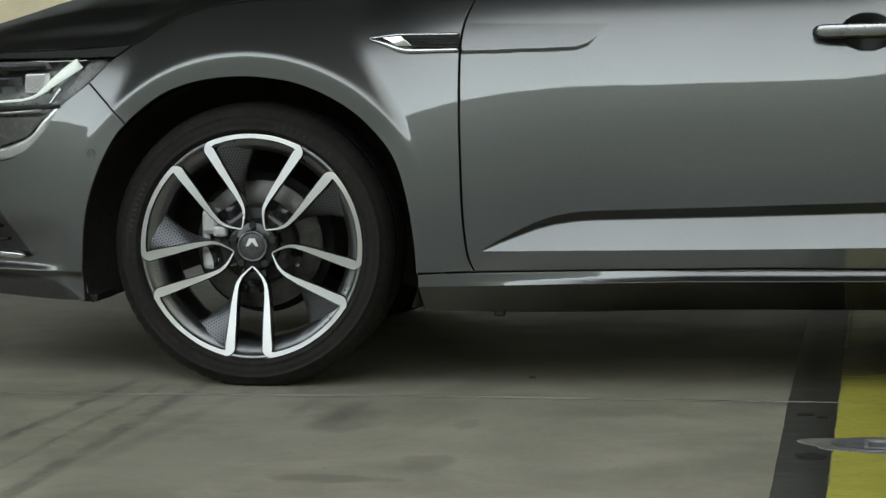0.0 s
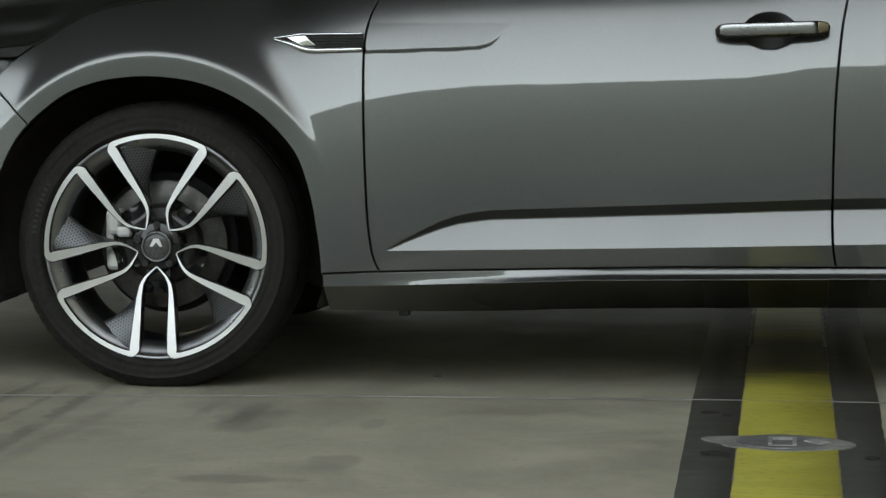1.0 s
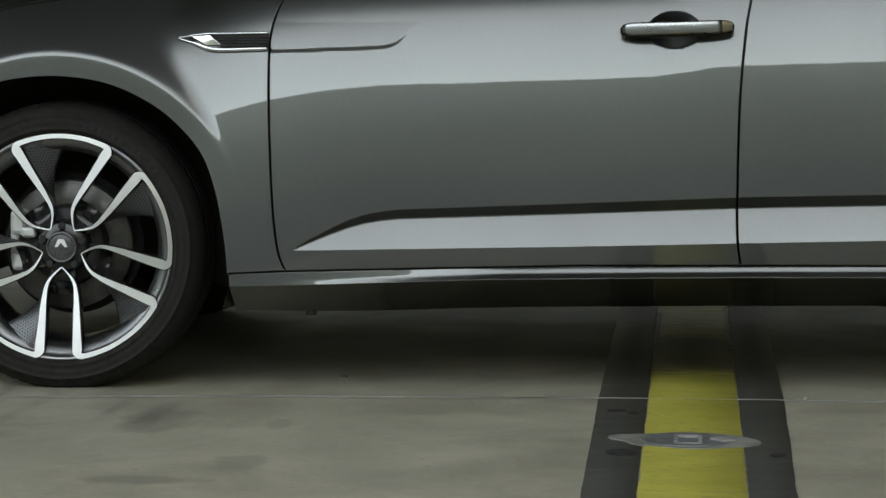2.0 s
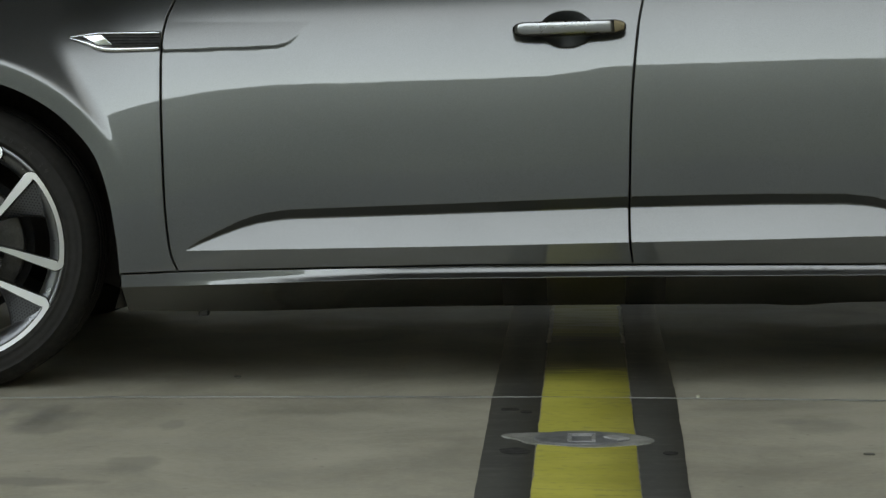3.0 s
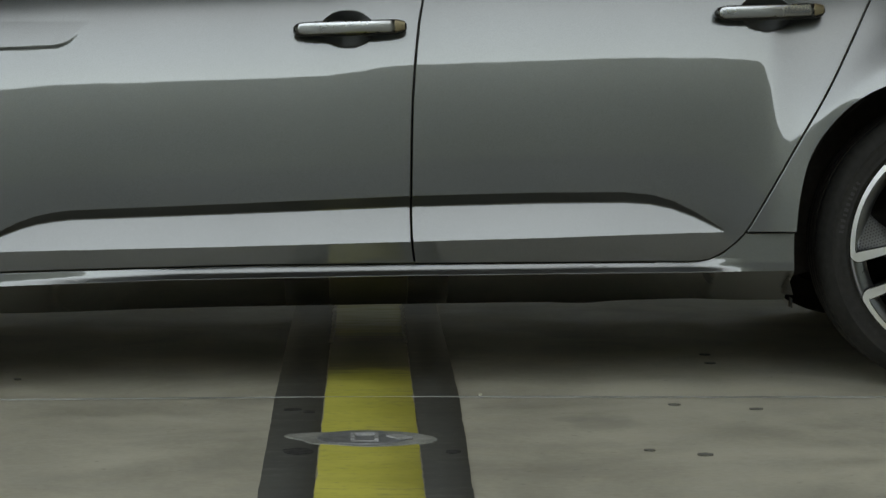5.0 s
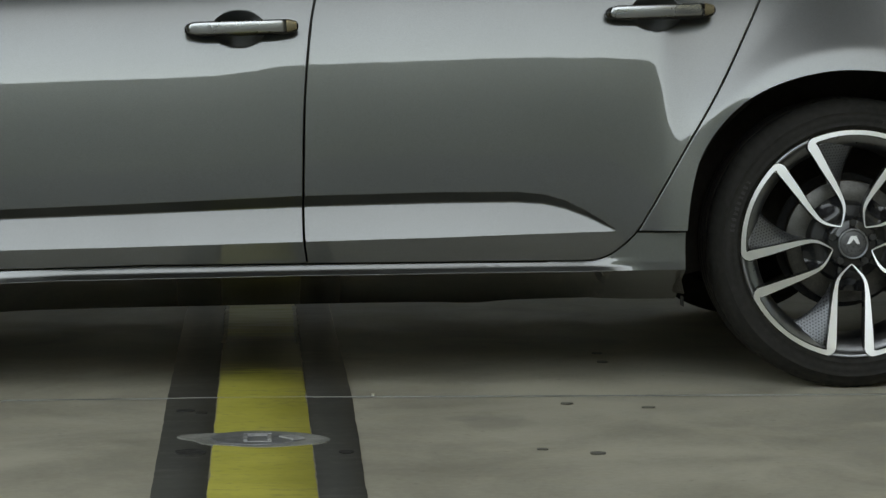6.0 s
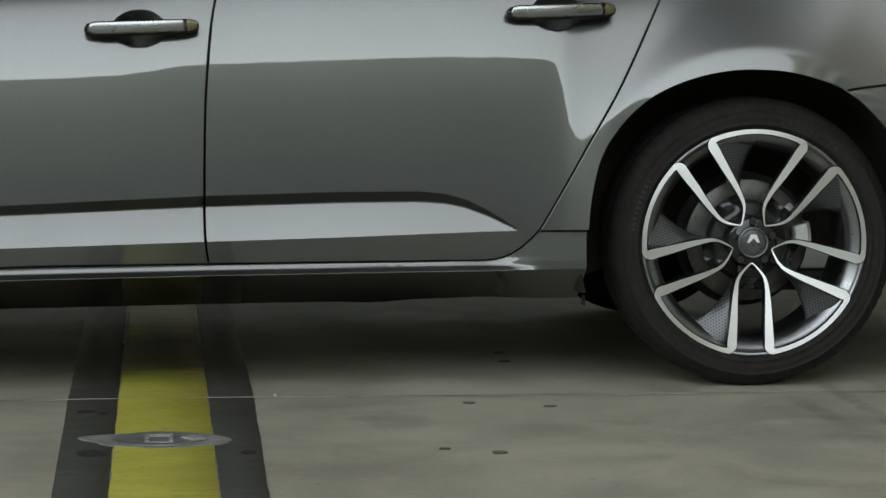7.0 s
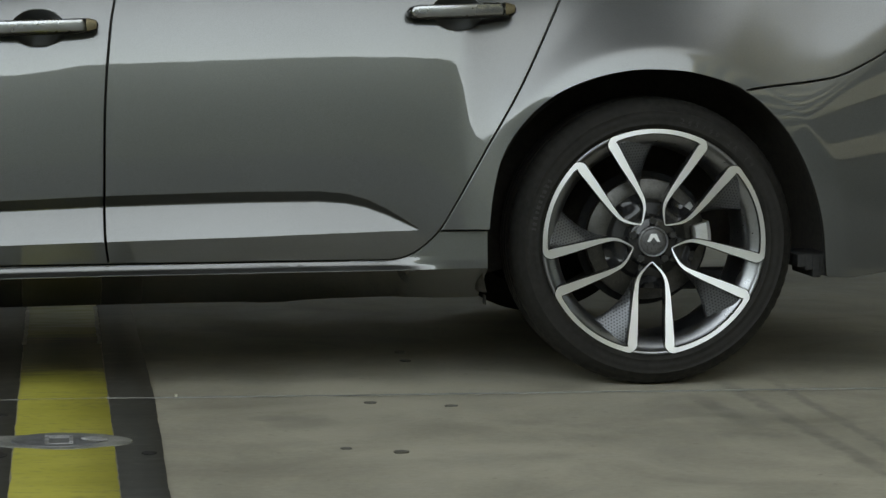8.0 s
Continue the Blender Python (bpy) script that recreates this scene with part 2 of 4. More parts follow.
def box(bm, lo, hi, bevel=0.0):
    made = bmesh.ops.create_cube(bm, size=1.0)["verts"]
    for v in made:
        v.co = [(l + h) / 2 + c * (h - l) for l, h, c in zip(lo, hi, v.co)]
    if bevel:
        edges = list({e for v in made for e in v.link_edges})
        bmesh.ops.bevel(bm, geom=edges, offset=bevel, segments=2, affect="EDGES", profile=0.5)
    return made


def curve(points, step=0.006):
    """A Catmull-Rom curve through points of the plane, in even steps."""
    p = np.array(points, float)
    p = np.vstack([2 * p[0] - p[1], p, 2 * p[-1] - p[-2]])
    out = []
    for k in range(1, len(p) - 2):
        n = max(2, int(np.linalg.norm(p[k + 1] - p[k]) / step) + 1)
        t = np.linspace(0, 1, n, endpoint=False)[:, None]
        a, b, c, d = p[k - 1], p[k], p[k + 1], p[k + 2]
        out.append(0.5 * (2 * b + (c - a) * t + (2 * a - 5 * b + 4 * c - d) * t**2 + (3 * b - a - 3 * c + d) * t**3))
    return np.vstack(out + [p[-2:-1]])


def line(points, step=0.006):
    """Straight runs through points of the plane, in even steps."""
    p, out = np.array(points, float), []
    for a, b in zip(p, p[1:]):
        n = max(1, int(np.linalg.norm(b - a) / step))
        out.append(a + (b - a) * np.linspace(0, 1, n, endpoint=False)[:, None])
    return np.vstack(out + [p[-1:]])


def ring_of(*runs):
    """Joins runs of points into one closed outline, without doubled points."""
    p = np.vstack(runs)
    keep = [0]
    for k in range(1, len(p)):
        if np.linalg.norm(p[k] - p[keep[-1]]) > 0.0015:
            keep.append(k)
    if np.linalg.norm(p[keep[-1]] - p[keep[0]]) < 0.0015:
        keep.pop()
    p = p[keep]
    area = np.sum(p[:, 0] * np.roll(p[:, 1], -1) - np.roll(p[:, 0], -1) * p[:, 1])
    return p if area > 0 else p[::-1]


def outward(p):
    """Unit normals of a closed outline, pointing out of it."""
    t = np.roll(p, -1, 0) - np.roll(p, 1, 0)
    t /= np.linalg.norm(t, axis=1)[:, None] + 1e-12
    return np.stack([t[:, 1], -t[:, 0]], -1)


def inside(q, p):
    x, z = q[:, 0][:, None], q[:, 1][:, None]
    x0, z0, x1, z1 = p[:, 0], p[:, 1], np.roll(p[:, 0], -1), np.roll(p[:, 1], -1)
    cross = ((z0 > z) != (z1 > z)) & (x < (x1 - x0) * (z - z0) / (z1 - z0 + 1e-15) + x0)
    return cross.sum(1) % 2 == 1


# ---- the shape of the car's side: y as a function of x and z, with its slopes ----
HUB_F, HUB_R = (0.005, 0.326), (2.808, 0.333)


def knots(x, table):
    xs, ys = zip(*table)
    return np.interp(x, xs, ys)


GX, GZ = np.arange(-0.95, 3.75, 0.01), np.arange(0.10, 1.06, 0.004)
# height at which each station of the side turns to face the sky
TURN_Z = ((-0.95, 0.555), (-0.45, 0.568), (-0.34, 0.565), (-0.28, 0.56), (0.0, 0.56), (0.12, 0.575), (0.25, 0.594), (0.355, 0.602), (0.385, 0.621), (0.50, 0.655), (0.62, 0.678), (0.745, 0.692), (1.0, 0.703), (1.37, 0.718), (1.50, 0.738), (1.57, 0.740), (2.06, 0.754), (2.30, 0.752), (2.335, 0.748), (2.356, 0.728), (2.364, 0.60), (2.385, 0.552), (2.40, 0.540), (2.6, 0.53), (2.8, 0.53), (3.1, 0.58), (3.75, 0.62))
LEAN_BY = ((-0.50, -12), (-0.46, -9), (-0.41, -6), (-0.375, -3), (-0.34, -0.5), (-0.27, 0.0), (-0.12, 3.6), (0.0, 9.3), (0.045, 12.2), (0.085, 15.5), (0.115, 19.5), (0.145, 25), (0.175, 33), (0.21, 43), (0.26, 53), (0.38, 62))
STRETCH = ((-0.95, 1.0), (-0.4, 1.0), (-0.2, 1.05), (0.1, 1.0), (0.3, 0.92), (0.5, 0.92), (0.7, 1.0), (1.0, 1.0), (2.25, 1.0), (2.38, 0.5), (2.6, 0.44), (2.8, 0.45), (2.95, 0.42), (3.1, 0.28), (3.75, 0.25))
PLAN = ((-0.95, 0.32), (-0.85, 0.205), (-0.75, 0.115), (-0.65, 0.050), (-0.55, 0.003), (-0.45, -0.028), (-0.35, -0.043), (-0.2, -0.047), (0.2, -0.050), (0.6, -0.056), (1.4, -0.060), (2.3, -0.056), (2.8, -0.053), (2.95, -0.047), (3.05, -0.036), (3.2, -0.006), (3.35, 0.036), (3.5, 0.09), (3.62, 0.15), (3.75, 0.24))


def blurred(v, sigma):
    n = int(4 * sigma / 0.01)
    k = np.exp(-0.5 * (np.arange(-n, n + 1) * 0.01 / sigma) ** 2)
    return np.convolve(np.pad(v, n, mode="edge"), k / k.sum(), "valid")


def side_grid():
    turn = np.where(GX < 2.25, blurred(knots(GX, TURN_Z), 0.012), blurred(knots(GX, TURN_Z), 0.005)) + 0.0220
    s = GZ[None, :] - turn[:, None]
    pull = blurred(knots(GX, STRETCH), 0.05)[:, None]
    s = s * np.where(s > 0, pull, np.minimum(pull, 1.0))
    lean = np.tan(np.radians(knots(s, LEAN_BY)))
    for k in range(len(GX)):
        lean[k] = np.convolve(np.pad(lean[k], 6, mode="edge"), np.ones(13) / 13, "valid")
    y = np.cumsum((lean[:, 1:] + lean[:, :-1]) / 2 * 0.004, axis=1)
    y = np.hstack([np.zeros((len(GX), 1)), y])
    y -= y[:, np.abs(GZ - 0.55).argmin()][:, None]
    # along the car the height of the turn is smoothed, so that the plan stays fair
    for k in range(y.shape[1]):
        y[:, k] = blurred(y[:, k], 0.08)
    plan = blurred(knots(GX, PLAN), 0.06)
    gx = 0.3 * np.gradient(y, GX, axis=0) + np.gradient(plan, GX)[:, None]
    y += plan[:, None]
    return y, gx, lean


SIDE = side_grid()


def sample(x, z):
    i = np.clip((x - GX[0]) / 0.01, 0, len(GX) - 1.001)
    j = np.clip((z - GZ[0]) / 0.004, 0, len(GZ) - 1.001)
    a, b = i.astype(int), j.astype(int)
    u, v = i - a, j - b
    return [g[a, b] * (1 - u) * (1 - v) + g[a + 1, b] * u * (1 - v) + g[a, b + 1] * (1 - u) * v + g[a + 1, b + 1] * u * v for g in SIDE]


def soft_low(a, b, k):
    """The lower of two heights, rounded over about k."""
    h = np.clip(0.5 + 0.5 * (b - a) / k, 0, 1)
    return b + (a - b) * h - k * h * (1 - h)


def step01(v):
    v = np.clip(v, 0, 1)
    return v * v * (3 - 2 * v)


GROOVE_TOP = ((0.550, 0.329), (0.59, 0.3525), (0.634, 0.3755), (0.675, 0.395), (0.71, 0.4075), (0.75, 0.416), (0.787, 0.421), (0.95, 0.4275), (1.143, 0.435), (1.555, 0.4525), (1.857, 0.4595), (2.03, 0.4595), (2.09, 0.4535), (2.137, 0.4405), (2.188, 0.415), (2.259, 0.370))
GROOVE_LOW = ((0.550, 0.327), (1.143, 0.339), (1.555, 0.3495), (1.857, 0.357), (2.259, 0.370))
EMBOSS_LOW = ((0.45, 0.776), (0.744, 0.787), (0.765, 0.790), (0.785, 0.797), (0.83, 0.838))
HANDLES = ((1.408, 0.8245), (2.350, 0.8605))


def flare(x, z, hub, size):
    """The lip round a wheel arch: a flat band, then a turn back into the wing."""
    r = np.hypot(x - hub[0], z - hub[1])
    high = np.clip((z - hub[1]) / r, 0, 1)
    out = np.maximum(r - 0.39, 0)
    if hub is HUB_F:
        ahead = step01((hub[0] - 0.05 - x) / 0.15)
        sharp = 0.10 + 0.72 * high + ahead * 0.22 * (1 - high)
        size = size + 0.018 * step01((-0.12 - x) / 0.22)
        return size - 0.010 + 0.4 * out**2 + sharp * np.logaddexp(0, (r - 0.447) / 0.0035) * 0.0035
    sharp = 0.08 + 0.31 * high**2 * (1 - 0.75 * step01((x - 2.72) / 0.45))
    return size - 0.010 + (0.06 + 0.17 * step01((high - 0.62) / 0.3)) * out + sharp * np.logaddexp(0, (r - 0.443) / 0.0045) * 0.0045


def side(x, z):
    """y and its slopes along x and z on the outer skin."""

    def height(x, z):
        y = np.zeros_like(x)
        top, low = knots(x, GROOVE_TOP), knots(x, GROOVE_LOW)
        dip = np.maximum(0, soft_low((top - z) * 1.35, (z - low) * 0.42, 0.006))
        y = y + np.where((x > 0.55) & (x < 2.26), dip, 0)
        rise = knots(x, EMBOSS_LOW)
        pad = 0.06 * np.clip(0.842 - z, 0, 0.07) * step01((z - rise + 0.008) / 0.011)
        y = y - pad * (x > 0.4975) * (x < 0.835)
        for cx, cz in HANDLES:
            q = ((x - cx) / 0.061) ** 2 + ((z - cz) / 0.0405) ** 2
            y = y + 0.048 * np.maximum(1 - q, 0) ** 0.95
        swell = np.hypot(x - HUB_R[0], z - HUB_R[1])
        y = y - 0.013 * np.exp(-(((swell - 0.40) / 0.10) ** 2)) * step01((x - 2.85) / 0.25)
        ledge = np.clip(step01((-0.415 - x) / 0.09), 0, 1)
        y = y + ledge * 0.016 * (step01((z - 0.262) / 0.022) - step01((z - 0.30) / 0.1))
        y = y + step01((-0.30 - x) / 0.10) * np.maximum(0.263 - z, 0) * 1.4
        return y

    y, yx, yz = sample(x, z)
    e = 0.0008
    y = y + height(x, z)
    yx = yx + (height(x + e, z) - height(x - e, z)) / (2 * e)
    yz = yz + (height(x, z + e) - height(x, z - e)) / (2 * e)
    for hub, size in ((HUB_F, -0.042), (HUB_R, -0.043)):
        f = flare(x, z, hub, size)
        fx = (flare(x + e, z, hub, size) - flare(x - e, z, hub, size)) / (2 * e)
        fz = (flare(x, z + e, hub, size) - flare(x, z - e, hub, size)) / (2 * e)
        k = 0.010
        h = np.clip(0.5 + 0.5 * (f - y) / k, 0, 1)
        y, yx, yz = f + (y - f) * h - k * h * (1 - h), fx + (yx - fx) * h, fz + (yz - fz) * h
    return y, yx, yz


SILL_EDGE = ((0.4, 0.242), (0.55, 0.2475), (1.0, 0.2645), (1.55, 0.273), (2.2, 0.279), (2.45, 0.281))


LIP = ((-0.93, 0.257), (-0.60, 0.256), (-0.52, 0.252), (-0.46, 0.242), (-0.42, 0.224), (-0.39, 0.200))
GROOVE_MID = tuple((x, low + 0.763 * (float(knots(x, GROOVE_TOP)) - low)) for x, low in ((x, float(knots(x, GROOVE_LOW))) for x in np.arange(0.56, 2.25, 0.02)))


def sill(x, z):
    """The same for the sill: a ledge that looks up, over a face that tucks under."""
    edge = knots(x, SILL_EDGE)
    tuck = 1.1 + 3.5 * step01((x - 0.30) / 0.75) - 2.8 * step01((x - 2.0) / 0.55)
    grow = np.clip((x - 0.50) / 0.55, 0.001, 1) ** 1.2 * (1 - 0.999 * step01((x - 2.16) / 0.17))

    def height(x, z):
        up, low = np.clip(z - edge, 0, 0.03), np.maximum(edge - z, 0)
        bend = np.logaddexp(0, (up - 0.0105) / 0.0012) * 0.0012
        return grow * (1.5 * up - 1.14 * bend) + low * tuck + np.where(z > 0.3, (z - 0.3) * 0.05, 0)

    e = 0.0008
    y0 = -0.056 + 0.012 * step01((0.62 - x) / 0.25) + 0.012 * step01((x - 2.2) / 0.22)
    y = y0 + height(x, z)
    return y, np.zeros_like(x), (height(x, z + e) - height(x, z - e)) / (2 * e)


def panel(name, outline, parent, label="", mats=PAINT, shape=side, dx=0.016, dz=0.006, fine=(), thick=0.02, lift=0.0, creases=()):
    """A pressed panel: the outline filled, laid on the shape, its edge rolled over and turned in."""
    from mathutils.geometry import delaunay_2d_cdt

    edge_n = outward(outline)
    rim = outline - 0.0012 * edge_n
    lo, hi = outline.min(0), outline.max(0)
    cells = [(lo[0], hi[0], lo[1], hi[1], dx, dz)] + [(*f, 0.005, 0.004) for f in fine]
    inner = []
    for k, (x0, x1, z0, z1, sx, sz) in enumerate(cells):
        gx, gz = np.meshgrid(np.arange(x0 + sx / 2, x1, sx), np.arange(z0 + sz / 2, z1, sz))
        q = np.stack([gx.ravel(), gz.ravel()], -1)
        for f in fine if k == 0 else ():
            q = q[~((q[:, 0] > f[0]) & (q[:, 0] < f[1]) & (q[:, 1] > f[2]) & (q[:, 1] < f[3]))]
        q = q[inside(q, rim)]
        near = np.array([np.min(np.sum((rim - p) ** 2, axis=1)) for p in q]) if len(q) else np.zeros(0)
        inner.append(q[near > 0.0035**2])
    for table in creases:
        clear = 0.0065 if isinstance(table, list) else 0.0026
        if len(table) == 4 and not isinstance(table[0], tuple):
            turn = np.linspace(0, 2 * math.pi, 90, endpoint=False)
            wheel_of = np.stack([np.cos(turn) * table[2], np.sin(turn) * table[3]], -1)
            mid = np.array(table[:2]) + wheel_of
            pair = (mid - 0.012 * wheel_of, mid + 0.012 * wheel_of)
        else:
            xs = np.arange(table[0][0], table[-1][0], 0.006)
            mid = np.stack([xs, knots(xs, table)], -1)
            pair = [mid + np.array([0, d]) for d in ((-0.0045, -0.0015, 0.0015, 0.0045) if isinstance(table, list) else (-0.0009, 0.0009))]
        for q in pair:
            q = q[inside(q, rim)]
            q = q[[np.min(np.sum((rim - p) ** 2, axis=1)) > 0.003**2 for p in q]] if len(q) else q
            inner = [g[[np.min(np.sum((mid - p) ** 2, axis=1)) > clear**2 for p in g]] if k < len(cells) and len(g) else g for k, g in enumerate(inner)]
            inner.append(q)
    pts = np.vstack([rim, *inner])
    n = len(rim)
    verts, _, faces, _, _, _ = delaunay_2d_cdt([Vector(p) for p in pts], [], [list(range(n))], 1, 1e-6)
    v2 = np.array([tuple(v) for v in verts])
    y, yx, yz = shape(v2[:, 0], v2[:, 1])
    norm = np.stack([yx, -np.ones(len(yx)), yz], -1)
    co = np.stack([v2[:, 0], y - lift, v2[:, 1]], -1)
    ry, rx_, rz_ = shape(outline[:, 0], outline[:, 1])
    r1 = np.stack([outline[:, 0], ry - lift + 0.0014, outline[:, 1]], -1)
    r2 = np.stack([outline[:, 0], ry - lift + thick, outline[:, 1]], -1)
    en = np.stack([edge_n[:, 0], np.zeros(n), edge_n[:, 1]], -1)
    first = np.array([np.argmin(np.sum((v2 - p) ** 2, axis=1)) for p in rim])
    base = len(co)
    faces = [list(f)[::-1] if (v2[f[1]] - v2[f[0]])[0] * (v2[f[2]] - v2[f[0]])[1] - (v2[f[1]] - v2[f[0]])[1] * (v2[f[2]] - v2[f[0]])[0] < 0 else list(f) for f in faces]
    for k in range(n):
        j = (k + 1) % n
        if first[k] == first[j]:
            continue
        faces.append([int(first[j]), int(first[k]), base + k, base + j])
        faces.append([base + j, base + k, base + n + k, base + n + j])
    co = np.vstack([co, r1, r2])
    norm /= np.linalg.norm(norm, axis=1)[:, None]
    norm = np.vstack([norm, 0.8 * en + np.array([0, -0.6, 0]), en])
    norm /= np.linalg.norm(norm, axis=1)[:, None]
    me = bpy.data.meshes.new(name)
    me.from_pydata(co.tolist(), [], faces)
    me.polygons.foreach_set("use_smooth", [True] * len(faces))
    me.update()
    me.normals_split_custom_set_from_vertices(norm.tolist())
    return link_mesh(name, me, mats, parent, label)


def on_side(points, lift=0.0, shape=side):
    p = np.array(points, float)
    return np.stack([p[:, 0], shape(p[:, 0], p[:, 1])[0] - lift, p[:, 1]], -1)


def bar(name, points, width, height, mats, parent, label="", closed=False, up=(0, -1, 0)):
    """A moulding with a rounded face swept along points in space; width may be a list."""
    p = np.array(points, float)
    t = (np.roll(p, -1, 0) - np.roll(p, 1, 0)) if closed else np.gradient(p, axis=0)
    t /= np.linalg.norm(t, axis=1)[:, None] + 1e-12
    out = np.array(up, float)
    sidev = np.cross(t, out)
    sidev /= np.linalg.norm(sidev, axis=1)[:, None] + 1e-12
    w = np.broadcast_to(np.array(width, float), (len(p),))[:, None]
    section = [(-0.5, -0.6), (-0.5, 0.35), (-0.36, 0.8), (-0.15, 1.0), (0.15, 1.0), (0.36, 0.8), (0.5, 0.35), (0.5, -0.6)]
    rows = [[tuple(v) for v in p + sidev * w * a + out * height * b] for a, b in section]
    if closed:
        rows = [r + r[:1] for r in rows]
    me = grid_mesh(name, rows)
    bm = bmesh.new()
    bm.from_mesh(me)
    bpy.data.meshes.remove(me)
    bmesh.ops.holes_fill(bm, edges=[e for e in bm.edges if e.is_boundary], sides=0)
    bmesh.ops.recalc_face_normals(bm, faces=bm.faces)
    return part(name, bm, mats, parent, label, True)


def slab(name, outline, y0, y1, mats, parent, label="", bevel=0.0):
    """A flat plate from an outline in x and z, from y0 (front) to y1."""
    bm = bmesh.new()
    f = bm.faces.new([bm.verts.new((x, y0, z)) for x, z in outline])
    made = bmesh.ops.extrude_face_region(bm, geom=[f])["geom"]
    for v in made:
        if isinstance(v, bmesh.types.BMVert):
            v.co.y = y1
    bmesh.ops.recalc_face_normals(bm, faces=bm.faces)
    if bevel:
        bmesh.ops.bevel(bm, geom=[e for e in bm.edges], offset=bevel, segments=2, affect="EDGES", profile=0.5)
    return part(name, bm, mats, parent, label)


# ---- ground ----
def ground_sheet():
    rings = [0.0, 3, 8, 20, 60, 200, 800, 2500]
    bm = bmesh.new()
    bmesh.ops.create_grid(bm, x_segments=24, y_segments=24, size=1.0)
    for v in bm.verts:
        for k in (0, 1):
            s = abs(v.co[k]) * 7
            i = min(int(s), 6)
            v.co[k] = math.copysign(rings[i] + (rings[i + 1] - rings[i]) * (s - i), v.co[k])
    return tagged(part("ground", bm, CONCRETE, None), "worn grey concrete parking floor with faint tyre marks", "ground", kind="structure")


def strip(name, left, right, y0, y1, z, mats, ragged, label, seed):
    """A painted strip along y with uneven edges, which run as tables of y and x."""
    rng = random.Random(seed)
    n = int((y1 - y0) / 0.015)
    rows = []
    wob = [0.0, 0.0]
    for k in range(n + 1):
        y = y0 + (y1 - y0) * k / n
        wob = [0.75 * w + rng.uniform(-ragged, ragged) for w in wob]
        a, b = float(knots(y, left)) + wob[0], float(knots(y, right)) + wob[1]
        rows.append([(a, y, z - 0.0028), (a + 0.001, y, z), (b - 0.001, y, z), (b, y, z - 0.0028)])
    me = grid_mesh(name, rows)
    ob = link_mesh(name, me, mats)
    return tagged(ob, label, "floor marking", kind="structure")


def shifted_x(table, dx):
    return tuple((y, x + dx) for y, x in table)


def blob(name, x, y, z, rx, ry, mats, seed, label, category, rough=0.18, parent=None, thick=0.0028, n=40, group=""):
    rng = random.Random(seed)
    ph = [(rng.uniform(0, 6.28), rng.uniform(0.2, 1.0) / k) for k in range(2, 8)]
    bm = bmesh.new()
    ring, low = [], []
    for k in range(n):
        a = 2 * math.pi * k / n
        s = 1 + rough * sum(c * math.sin((i + 2) * a + p) for i, (p, c) in enumerate(ph))
        ring.append(bm.verts.new((x + rx * s * math.cos(a), y + ry * s * math.sin(a), z)))
        low.append(bm.verts.new((x + rx * s * 1.01 * math.cos(a), y + ry * s * 1.01 * math.sin(a), z - thick)))
    bm.faces.new(ring)
    for k in range(n):
        bm.faces.new([low[k], low[(k + 1) % n], ring[(k + 1) % n], ring[k]])
    ob = part(name, bm, mats, parent, label)
    return ob if parent else tagged(ob, label, category, group)


def backdrop():
    """The wooded rise across the yard, that closes the view behind the camera."""
    rng = random.Random(21)
    rows = []
    for k in range(161):
        a = math.radians(150 + 240 * k / 160)
        h = 18.0 + 0.35 * math.sin(k * 0.23) + 0.2 * math.sin(k * 0.61 + 1) + rng.uniform(-0.12, 0.12)
        rows.append([(1.4 + r * math.cos(a), r * math.sin(a), z) for r, z in ((36, 0.0), (42, h * 0.12), (47, h * 0.3), (51, h * 0.55), (54, h * 0.8), (57, h * 0.95), (61, h), (75, h * 0.6), (85, 0.0))])
    ob = link_mesh("backdrop", grid_mesh("backdrop", rows), HILL)
    tagged(ob, "dark wooded rise across the yard", "backdrop", kind="structure")


def added_roof():
    """An unseen deck over the bays, added to block high sky and darken reflections."""
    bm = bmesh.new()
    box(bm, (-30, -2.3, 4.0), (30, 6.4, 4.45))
    tagged(part("ceiling", bm, SOFFIT), "unseen concrete deck added over the bays to block the high sky", "ceiling", kind="structure")


def yard():
    # unseen asphalt, added so that the doors reflect darker ground
    bm = bmesh.new()
    bmesh.ops.create_grid(bm, x_segments=40, y_segments=20, size=1.0)
    for v in bm.verts:
        v.co = (1.4 + 120 * v.co.x, -50.0 + 48 * v.co.y, 0.004)
    tagged(part("road", bm, ASPHALT), "unseen darker asphalt added beside the bays for the doors to reflect", "road", kind="structure")


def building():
    """An unseen banded block past the bays, placed for the rear wing to reflect."""
    b = tagged(new("building"), "tall grey block darkened as if shaded, with beige horizontal bands", "building")
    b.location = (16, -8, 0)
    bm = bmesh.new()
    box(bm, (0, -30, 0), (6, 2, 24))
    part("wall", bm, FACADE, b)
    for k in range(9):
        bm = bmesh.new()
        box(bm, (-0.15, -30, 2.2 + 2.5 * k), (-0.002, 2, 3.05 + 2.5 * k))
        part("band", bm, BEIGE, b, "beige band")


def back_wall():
    # dark back and end walls are unseen, added to block sky and darken reflections
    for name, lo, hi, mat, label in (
        ("added_wall_back", (-34, 13.0, 1.5), (30, 13.4, 9.0), FACADE, "unseen dark grey wall added behind the bays to block the far sky"),
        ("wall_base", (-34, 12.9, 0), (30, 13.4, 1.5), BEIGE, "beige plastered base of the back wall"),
        ("added_wall_end", (-30.4, -1.6, 0), (-30.0, 12.9, 4.0), FACADE, "unseen dark grey end wall added to darken reflections"),
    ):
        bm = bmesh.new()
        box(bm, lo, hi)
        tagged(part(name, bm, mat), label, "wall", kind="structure")


